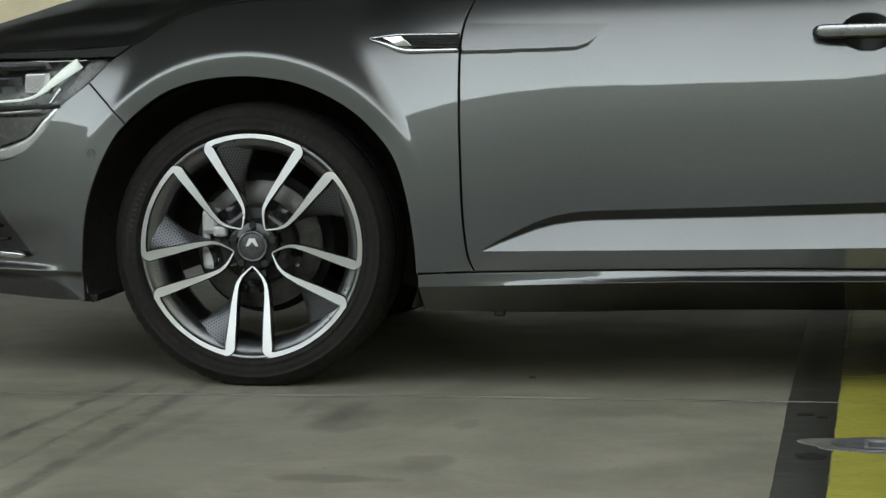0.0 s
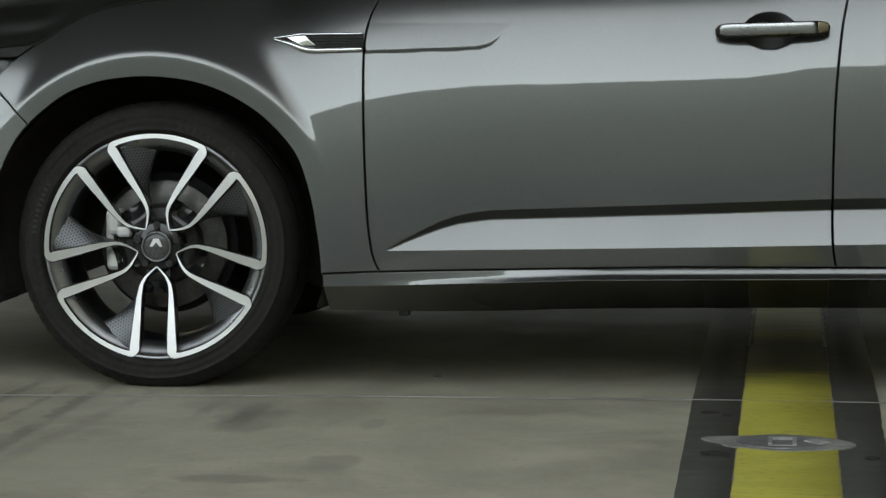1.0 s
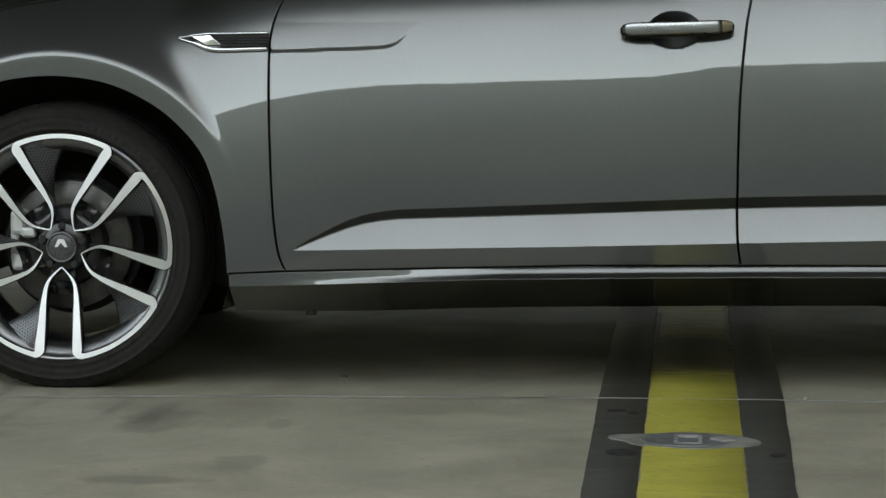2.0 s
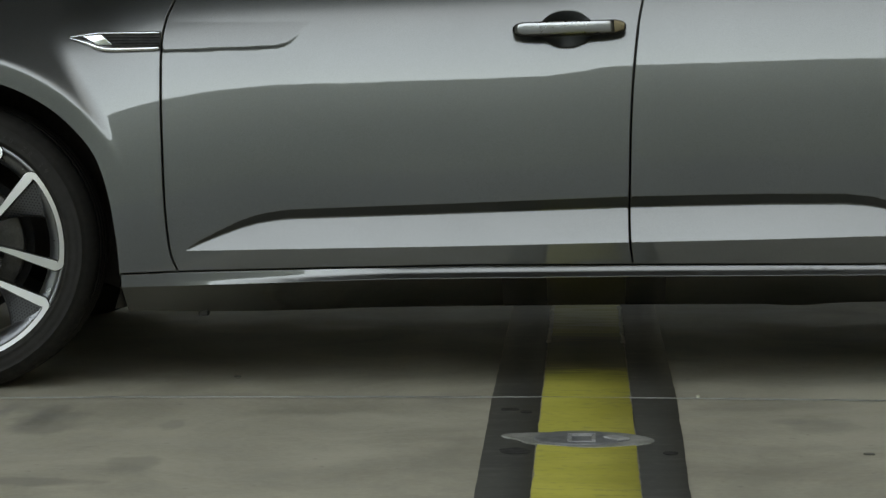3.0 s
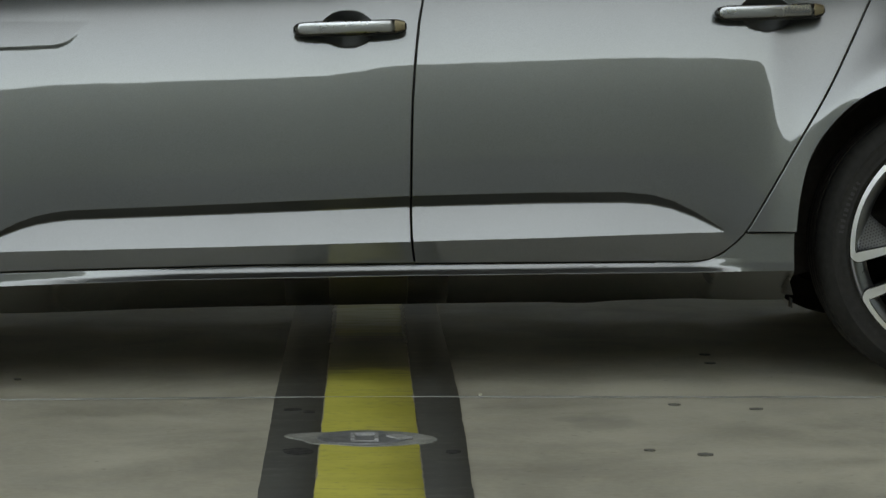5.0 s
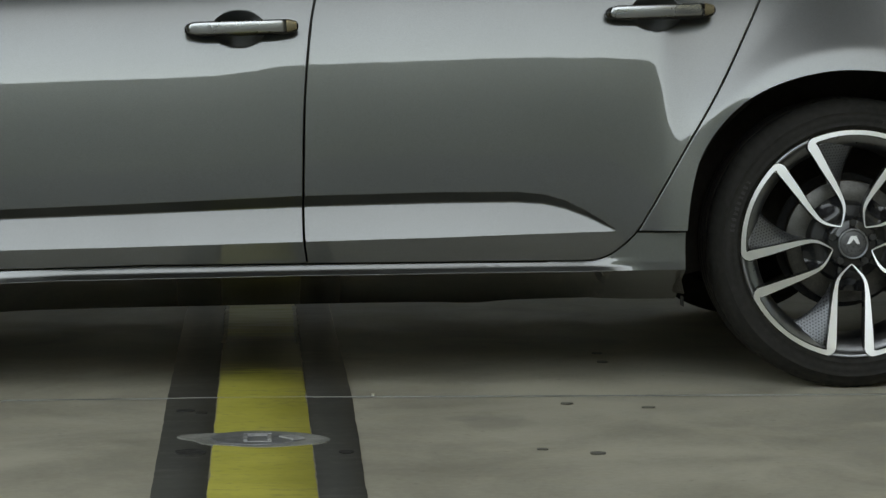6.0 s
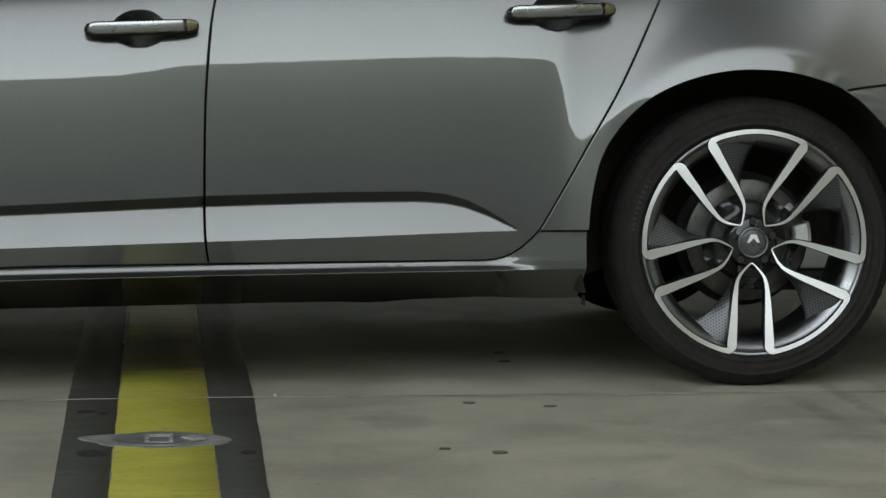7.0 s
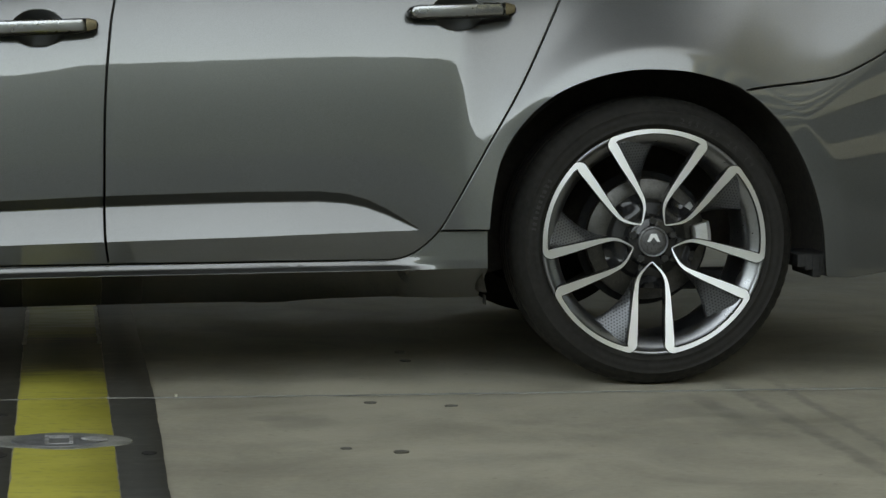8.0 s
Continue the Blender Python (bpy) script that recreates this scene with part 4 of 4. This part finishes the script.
def tyre(parent, hub_z):
    """Sidewall ribs, rounded shoulders, cut tread blocks and the flat where it stands on the floor."""
    half = [(0.2610, 0.012), (0.2635, -0.002), (0.2660, -0.0075), (0.2700, -0.0100), (0.2715, -0.0122), (0.2735, -0.0122), (0.2750, -0.0105), (0.2830, -0.0130), (0.2930, -0.0130), (0.3010, -0.0105), (0.3022, -0.0118), (0.3040, -0.0112), (0.3052, -0.0085), (0.3130, -0.0030), (0.3200, 0.0050), (0.3262, 0.0150), (0.3305, 0.0270), (0.3325, 0.0400)]
    tread = []
    for c in (0.062, 0.098, 0.134, 0.170):
        tread += [(0.3340, c - 0.0055), (0.3265, c - 0.0045), (0.3265, c + 0.0045), (0.3340, c + 0.0055)]
    profile = half + tread + [(r, 0.232 - y) for r, y in half[::-1]]
    steps = 288
    rows = []
    for n, (r, y) in enumerate(profile):
        row = []
        for k in range(steps):
            a = 2 * math.pi * k / steps
            rr = r
            if k % 4 == 0 and 0.316 < r and (y < 0.058 or y > 0.175):
                rr -= 0.0018
            x, z = rr * math.cos(a), rr * math.sin(a)
            low = -hub_z + 0.001
            spread = 0.0
            if z < low + 0.012:
                spread = (low + 0.012 - z) * 0.45
            row.append((x, y - (spread if y < 0.1 else -spread), max(z, low)))
        rows.append(row)
    me = grid_mesh("tyre", rows[::-1], True)
    me.polygons.foreach_set("use_smooth", [True] * len(me.polygons))
    ob = link_mesh("tyre", me, RUBBER, parent, "black low-profile tyre with moulded size marking")
    for bm in letters("245/40 ZR 19", 0.2795, 58, 0.0165, 3.55):
        part("moulded_letter", bm, LETTER, parent, "", m=Matrix.Translation((0, -0.0132, 0)))
    bm = bmesh.new()
    for k in range(10):
        a = math.radians(150 + 2.6 * k)
        made = box(bm, (-0.0022 - 0.0012 * (k % 3), -0.0136, 0.2805), (0.0030, -0.0118, 0.2895 + 0.001 * (k % 2)))
        bmesh.ops.rotate(bm, verts=made, cent=(0, 0, 0), matrix=Matrix.Rotation(-(a - math.pi / 2), 3, "Y"))
    part("moulded_bar", bm, LETTER, parent)
    return ob


MESH = {}


def wheel(name, hub, rear):
    w = new(name)
    w.parent = car
    w.location = (hub[0], 0, hub[1])
    tagged(w, "five-twin-spoke black and machined alloy wheel")
    tyre(w, hub[1])
    lathe("rim", [(0.2626, 0.012), (0.2634, 0.002), (0.2615, -0.0015), (0.2560, -0.0015), (0.2530, 0.002), (0.2505, 0.006), (0.2440, 0.010), (0.2340, 0.0165), (0.2250, 0.027), (0.2200, 0.045), (0.2170, 0.150), (0.2260, 0.200), (0.2440, 0.215), (0.2480, 0.228)], 128, RIMGREY, w, "dark lacquered rim barrel")
    for n in range(5):
        turn = Matrix.Rotation(math.radians(1.6 + 72 * n), 4, "Y")
        for key, make, mat in (("twin_spoke", spoke_pair, None), ("spoke_web", web_mesh, GLOSS), ("vane", insert_mesh, DIMPLED)):
            if key not in MESH:
                MESH[key] = make()
                if mat:
                    MESH[key].materials.append(mat)
            ob = new(key, MESH[key])
            ob.parent = w
            ob.matrix_basis = turn
    lathe("hub", [(0.062, 0.060), (0.060, 0.030), (0.056, 0.0215), (0.050, 0.019), (0.036, 0.019), (0.034, 0.014)], 64, GLOSS, w)
    lathe("cap_ring", [(0.0350, 0.022), (0.0350, 0.0095), (0.0335, 0.0075), (0.0315, 0.0085), (0.0312, 0.012)], 64, RIMGREY, w, "dull silver ring round the hub cap")
    lathe("hub_cap", [(0.0312, 0.013), (0.029, 0.0105), (0.020, 0.0085), (0.0, 0.0080)], 48, mottled("hub_cap_grey", (0.05, 0.05, 0.052), (0.07, 0.07, 0.072), 0.3, 60), w, "dark grey hub cap with a pale emblem")
    bm = bmesh.new()
    for s in (-1, 1):
        vs = [bm.verts.new(p) for p in ((0.0, 0.0066, 0.0185), (s * 0.0065, 0.0066, 0.0185), (s * 0.0150, 0.0072, 0.0000), (s * 0.0085, 0.0072, 0.0000), (0.0, 0.0068, 0.0105))]
        f = bm.faces.new(vs if s > 0 else vs[::-1])
    made = bmesh.ops.extrude_face_region(bm, geom=list(bm.faces))["geom"]
    for v in made:
        if isinstance(v, bmesh.types.BMVert):
            v.co.y += 0.004
    bmesh.ops.recalc_face_normals(bm, faces=bm.faces)
    part("emblem", bm, WHITE, w, "pale plain emblem")
    for n in range(5):
        a = math.radians(90 + 72 * n)
        bm = bmesh.new()
        bmesh.ops.create_cone(bm, segments=6, radius1=0.0095, radius2=0.0085, depth=0.014, cap_ends=True, matrix=Matrix.Translation((0.0485 * math.cos(a), 0.020, 0.0485 * math.sin(a))) @ Matrix.Rotation(math.pi / 2, 4, "X"))
        part("wheel_bolt", bm, DARKSTEEL, w)
    # brake: disc with a bell, a carrier and a caliper behind the spokes
    r = 0.150 if not rear else 0.142
    lathe("brake_disc", [(r, 0.118), (r, 0.098), (r - 0.002, 0.096), (0.094, 0.096)], 96, STEEL, w, "bare steel brake disc")
    lathe("disc_bell", [(0.095, 0.097), (0.092, 0.090), (0.090, 0.074), (0.084, 0.068), (0.0, 0.067)], 64, DARKSTEEL, w, "dark disc bell")
    lathe("brake_shield", [(0.0, 0.150), (r + 0.012, 0.150), (r + 0.016, 0.146)], 64, PLASTIC, w)
    if rear:
        for a0, a1, y0, y1, r0, r1 in ((-6, 16, 0.070, 0.140, 0.108, 0.152), (26, 40, 0.082, 0.130, 0.100, 0.135)):
            n = 8
            rows = []
            bm = bmesh.new()
            for k in range(n + 1):
                a = math.radians(a0 + (a1 - a0) * k / n)
                rows.append([(q * math.cos(a), y, q * math.sin(a)) for q, y in ((r0, y1), (r0, y0 + 0.006), (r0 + 0.006, y0), (r1 - 0.01, y0), (r1, y0 + 0.010), (r1, y1))])
            vs = [[bm.verts.new(p) for p in row] for row in rows]
            for u, v in zip(vs, vs[1:]):
                for k in range(6):
                    j = (k + 1) % 6
                    bm.faces.new([u[k], u[j], v[j], v[k]])
            bm.faces.new(vs[0])
            bm.faces.new(vs[-1][::-1])
            bmesh.ops.recalc_face_normals(bm, faces=bm.faces)
            part("brake_caliper", bm, CAST, w, "bare cast aluminium brake caliper")
    else:
        for cx, cz, sx, sz, y0 in ((-0.112, 0.052, 0.020, 0.030, 0.058), (-0.078, 0.060, 0.014, 0.012, 0.050), (-0.086, 0.030, 0.018, 0.013, 0.052), (-0.112, -0.036, 0.018, 0.024, 0.058), (-0.082, -0.030, 0.010, 0.020, 0.050), (-0.058, -0.034, 0.009, 0.017, 0.052), (-0.124, 0.008, 0.010, 0.050, 0.072)):
            bm = bmesh.new()
            box(bm, (cx - sx, y0, cz - sz), (cx + sx, 0.140, cz + sz), min(sx, sz) * 0.55)
            part("caliper_piece" if sz < 0.05 else "caliper_bridge", bm, CAST, w, "bare cast aluminium brake caliper")
    bm = bmesh.new()
    box(bm, (-0.05, 0.15, -0.09), (0.06, 0.30, 0.10), 0.02)
    box(bm, (-0.03, 0.20, -0.13), (0.30 if rear else 0.05, 0.26, -0.08), 0.015)
    part("suspension_arm", bm, PLASTIC, w)
    return w


wheel("front_wheel", HUB_F, False)
wheel("rear_wheel", HUB_R, True)


def far_wheel(hub, name):
    w = new(name)
    w.parent = car
    w.location = (hub[0], 1.60, hub[1])
    lathe("tyre", [(0.25, 0.0), (0.30, 0.0), (0.322, 0.012), (0.3255, 0.03), (0.3255, 0.19), (0.31, 0.22), (0.25, 0.22)], 96, RUBBER, w)
    lathe("rim", [(0.25, 0.01), (0.22, 0.03), (0.0, 0.04)], 64, GLOSS, w)


far_wheel(HUB_F, "front_wheel")
far_wheel(HUB_R, "rear_wheel")


# ---- door handles ----
def handle(parent, cx, cz, keyed):
    """A pull handle across its bowl: dark body, satin face, bronze end piece."""
    y_left, y_right = (float(side(np.array([x]), np.array([cz]))[0][0]) for x in (cx - 0.09, cx + 0.09))
    tilt = 0.030
    left, right = cx - 0.120, cx + 0.132
    n = 40
    rows = []
    for k in range(n + 1):
        u = k / n
        x = left + (right - left) * u
        y = y_left + (y_right - y_left) * u
        end = min(1.0, (u * (1 - u) * 9) ** 0.5)
        zc = cz + 0.0015 + (u - 0.5) * tilt * 0.25
        bow = 0.038 + 0.016 * (1 - (2 * u - 1) ** 2)
        hz = 0.0172 * (0.52 + 0.48 * end) * (1.0 if 0 < k < n else 0.7)
        row = []
        for a in np.linspace(0, 2 * math.pi, 20, endpoint=False):
            c, s = math.cos(a), math.sin(a)
            row.append((x, y - bow + 0.014 - 0.014 * math.copysign(abs(c) ** 0.6, c), zc + hz * math.copysign(abs(s) ** 0.7, s)))
        rows.append(row)
    me = grid_mesh("door_handle", rows, True)
    bm = bmesh.new()
    bm.from_mesh(me)
    bpy.data.meshes.remove(me)
    bmesh.ops.holes_fill(bm, edges=[e for e in bm.edges if e.is_boundary], sides=0)
    for s, y in ((left + 0.02, y_left), (right - 0.055, y_right)):
        box(bm, (s, y - 0.035, cz - 0.012), (s + 0.035, y + 0.01, cz + 0.008), 0.004)
    bmesh.ops.recalc_face_normals(bm, faces=bm.faces)
    h = part("door_handle", bm, GLOSS, parent, "black and satin chrome pull handle", True)

    def face(name, u0, u1, mat, label):
        p, w = [], []
        for u in np.linspace(u0, u1, 24):
            x = left + (right - left) * u
            y = y_left + (y_right - y_left) * u
            bow = 0.038 + 0.016 * (1 - (2 * u - 1) ** 2)
            p.append((x, y - bow - 0.0005, cz + 0.0045 + (u - 0.5) * tilt * 0.25))
            e = min(u - 0.0, 1.0 - u)
            w.append(0.0285 * min(1.0, 0.55 + 5 * e))
        bar(name, p, w, 0.004, mat, h, label)

    face("handle_face", 0.02, 0.892, SATIN, "satin chrome face")
    face("handle_end", 0.895, 0.985, AMBER, "bronze tinted end piece")


SATIN = mottled("satin_chrome", (0.34, 0.345, 0.35), (0.40, 0.405, 0.41), 0.28, 4, metal=1.0, fine=3.0)
handle(front_door, *HANDLES[0], True)
handle(rear_door, *HANDLES[1], False)


# ---- trim on the front wing ----
def tilted(x, z):
    """The side, set more upright."""
    y, yx, yz = side(x, z)
    return y - 0.42 * (z - 0.80), yx, yz - 0.42


def vent():
    v = new("wing_vent")
    v.parent = car
    tagged(v, "chrome framed black vent behind the front wheel")
    frame_run = line([(0.2795, 0.8065), (0.345, 0.8150), (0.4915, 0.8170)], 0.005)
    bar("upper_chrome_bar", on_side(frame_run, 0.003), np.interp(frame_run[:, 0], [0.279, 0.32, 0.49], [0.003, 0.006, 0.006]), 0.005, CHROME, v)
    low_run = curve([(0.2795, 0.8050), (0.320, 0.7935), (0.350, 0.7825), (0.378, 0.7785), (0.43, 0.7795), (0.4915, 0.7815)], 0.005)
    bar("lower_chrome_bar", on_side(low_run, 0.003), np.interp(low_run[:, 0], [0.279, 0.34, 0.40, 0.49], [0.003, 0.013, 0.0115, 0.0105]), 0.006, CHROME, v)
    panel("vent_backing", ring_of(line([(0.300, 0.8045), (0.345, 0.8125), (0.4925, 0.8145), (0.4925, 0.782), (0.38, 0.780), (0.345, 0.789), (0.300, 0.8045)])), v, "", PLASTIC, lift=0.0022, dx=0.01, dz=0.005, thick=0.004)
    panel("chrome_wedge", ring_of(line([(0.312, 0.8085), (0.354, 0.8125), (0.385, 0.7875), (0.348, 0.7885), (0.312, 0.8085)])), v, "bright chrome wedge", CHROME, shape=tilted, lift=0.0065, dx=0.008, dz=0.004, thick=0.003)
    for k in range(4):
        z0 = 0.7875 + 0.0062 * k
        run = line([(0.387 - 0.009 * k, z0), (0.4905, z0 + 0.001)], 0.01)
        bar("slat", on_side(run, 0.0025), 0.0032, 0.003, PLASTIC, v)


vent()


def sensor():
    """The round parking sensor in the bumper's corner."""
    c = (-0.364, 0.540)
    y, yx, yz = (float(v[0]) for v in side(np.array([c[0]]), np.array([c[1]])))
    n = Vector((yx, -1, yz - 0.06)).normalized()
    m = Matrix.Translation((c[0], y, c[1])) @ n.to_track_quat("-Y", "Z").to_matrix().to_4x4()
    lathe("parking_sensor", [(0.0085, 0.004), (0.0085, -0.0002), (0.0084, -0.0003), (0.0080, -0.0003), (0.0070, -0.0003), (0.0, -0.0003)], 40, PAINT, front_bumper, "painted round parking sensor", m)
    lathe("sensor_seal", [(0.0102, 0.003), (0.0102, -0.0005), (0.0085, -0.0005), (0.0085, 0.003)], 40, PLASTIC, front_bumper, "", m)


sensor()


# ---- headlamp and lower grille ----
def headlamp():
    lamp = new("headlamp")
    lamp.parent = car
    tagged(lamp, "headlamp with a clear lens and a white light guide")
    edge = ring_of(line([(-0.93, 0.752), (-0.62, 0.767), (-0.40, 0.777), (-0.290, 0.790), (-0.334, 0.755), (-0.383, 0.703)]), curve([(-0.383, 0.703), (-0.454, 0.645), (-0.494, 0.588), (-0.550, 0.539), (-0.614, 0.5195), (-0.75, 0.508), (-0.93, 0.503)]))
    panel("housing", edge, lamp, "satin grey housing", LAMPGREY, lift=-0.055, dx=0.02, dz=0.012, thick=0.01)
    panel("surround", ring_of(line([(-0.93, 0.755), (-0.62, 0.7685), (-0.40, 0.779), (-0.288, 0.7905), (-0.325, 0.762), (-0.62, 0.7555), (-0.93, 0.742)])), lamp, "black top strip", PLASTIC, lift=-0.004, dx=0.02, dz=0.01, thick=0.05)
    guide = curve([(-0.93, 0.640), (-0.70, 0.648), (-0.597, 0.655), (-0.542, 0.661), (-0.507, 0.674), (-0.478, 0.697), (-0.444, 0.722), (-0.411, 0.746)], 0.006)
    bar("light_guide", on_side(guide, -0.020), np.interp(guide[:, 0], [-0.93, -0.55, -0.51, -0.48, -0.445, -0.403], [0.0055, 0.0055, 0.008, 0.017, 0.025, 0.029]), 0.006, GUIDE, lamp, "frosted white light guide")
    fin = line([(-0.478, 0.651), (-0.464, 0.669), (-0.449, 0.688)], 0.005)
    bar("chrome_fin", on_side(fin, -0.018), np.interp(fin[:, 0], [-0.478, -0.449], [0.006, 0.013]), 0.006, CHROME, lamp, "small bright chrome fin")
    trim = curve([(-0.93, 0.621), (-0.65, 0.627), (-0.542, 0.633), (-0.497, 0.640)], 0.008)
    bar("chrome_strip", on_side(trim, -0.012), 0.012, 0.006, CHROME, lamp, "thin chrome strip")
    low = curve([(-0.446, 0.640), (-0.482, 0.603), (-0.515, 0.566), (-0.56, 0.545), (-0.62, 0.532), (-0.80, 0.52)], 0.008)
    bar("chrome_sweep", on_side(low, -0.010), 0.028, 0.005, REFLECTOR, lamp, "curved bright chrome sweep")
    div = line([(-0.93, 0.632), (-0.62, 0.639), (-0.447, 0.647)], 0.01)
    bar("divider", on_side(div, -0.006), 0.010, 0.010, PLASTIC, lamp)
    panel("indicator_lens", ring_of(line([(-0.93, 0.612), (-0.65, 0.615), (-0.49, 0.622), (-0.53, 0.575), (-0.62, 0.546), (-0.93, 0.528)])), lamp, "smoked lower lens", mottled("smoked_lens", (0.05, 0.05, 0.05), (0.07, 0.07, 0.068), 0.25, 20), lift=-0.02, dx=0.02, dz=0.01, thick=0.01)
    bm = bmesh.new()
    y = float(side(np.array([-0.53]), np.array([0.70]))[0][0])
    box(bm, (-0.548, y + 0.02, 0.675), (-0.496, y + 0.05, 0.720), 0.003)
    part("projector_bezel", bm, REFLECTOR, lamp, "bright projector bezel")
    bm = bmesh.new()
    box(bm, (-0.495, y + 0.016, 0.677), (-0.485, y + 0.04, 0.720), 0.002)
    part("projector_edge", bm, WHITE, lamp, "white edge of the projector")
    bm = bmesh.new()
    box(bm, (-0.70, y + 0.03, 0.690), (-0.556, y + 0.07, 0.712), 0.004)
    box(bm, (-0.70, y + 0.035, 0.727), (-0.50, y + 0.07, 0.742), 0.004)
    part("projector_shroud", bm, GLOSS, lamp)
    bm = bmesh.new()
    vs = [bm.verts.new(p) for p in ((-0.75, y + 0.045, 0.742), (-0.50, y + 0.03, 0.752), (-0.48, y + 0.045, 0.728), (-0.75, y + 0.060, 0.722))]
    bm.faces.new(vs)
    bmesh.ops.solidify(bm, geom=list(bm.faces), thickness=0.004)
    part("reflector", bm, REFLECTOR, lamp)
    top = line([(-0.93, 0.735), (-0.62, 0.745), (-0.385, 0.752)], 0.01)
    bar("upper_trim", on_side(top, -0.018), 0.004, 0.004, CHROME, lamp, "thin chrome line")
    panel("corner_bezel", ring_of(line([(-0.385, 0.752), (-0.335, 0.752), (-0.384, 0.705), (-0.430, 0.664), (-0.470, 0.655), (-0.430, 0.690), (-0.385, 0.752)])), lamp, "grey corner bezel", LAMPGREY, lift=-0.028, dx=0.02, dz=0.01, thick=0.01)
    clear = ring_of(line([(-0.93, 0.741), (-0.62, 0.7545), (-0.337, 0.7555), (-0.383, 0.703)]), curve([(-0.383, 0.703), (-0.454, 0.645), (-0.494, 0.588), (-0.550, 0.539), (-0.614, 0.5195), (-0.75, 0.508), (-0.93, 0.503)]))
    lens = panel("lens", clear, lamp, "clear outer lens", CLEAR, lift=-0.003, dx=0.02, dz=0.012, thick=0.003)
    lens.visible_shadow = False


headlamp()


def lower_grille():
    g = new("lower_grille")
    g.parent = car
    tagged(g, "black lower grille edged with a chrome blade")
    panel("grille_insert", ring_of(line([(-0.90, 0.47), (-0.66, 0.46), (-0.605, 0.404), (-0.515, 0.298), (-0.90, 0.292), (-0.90, 0.47)])), g, "", GLOSS, lift=0.003, dx=0.02, dz=0.01, thick=0.01)
    run = line([(-0.90, 0.302), (-0.60, 0.302), (-0.530, 0.300)], 0.01)
    bar("chrome_blade", on_side(run, 0.014), np.interp(run[:, 0], [-0.9, -0.55, -0.530], [0.019, 0.018, 0.007]), 0.012, CHROME, g, "bright chrome blade")
    for z0 in (0.335, 0.365, 0.395):
        run = line([(-0.90, z0 + 0.01), (-0.60 + (0.365 - z0) * 0.6, z0)], 0.01)
        bar("grille_bar", on_side(run, 0.006), 0.006, 0.006, PLASTIC, g)


lower_grille()
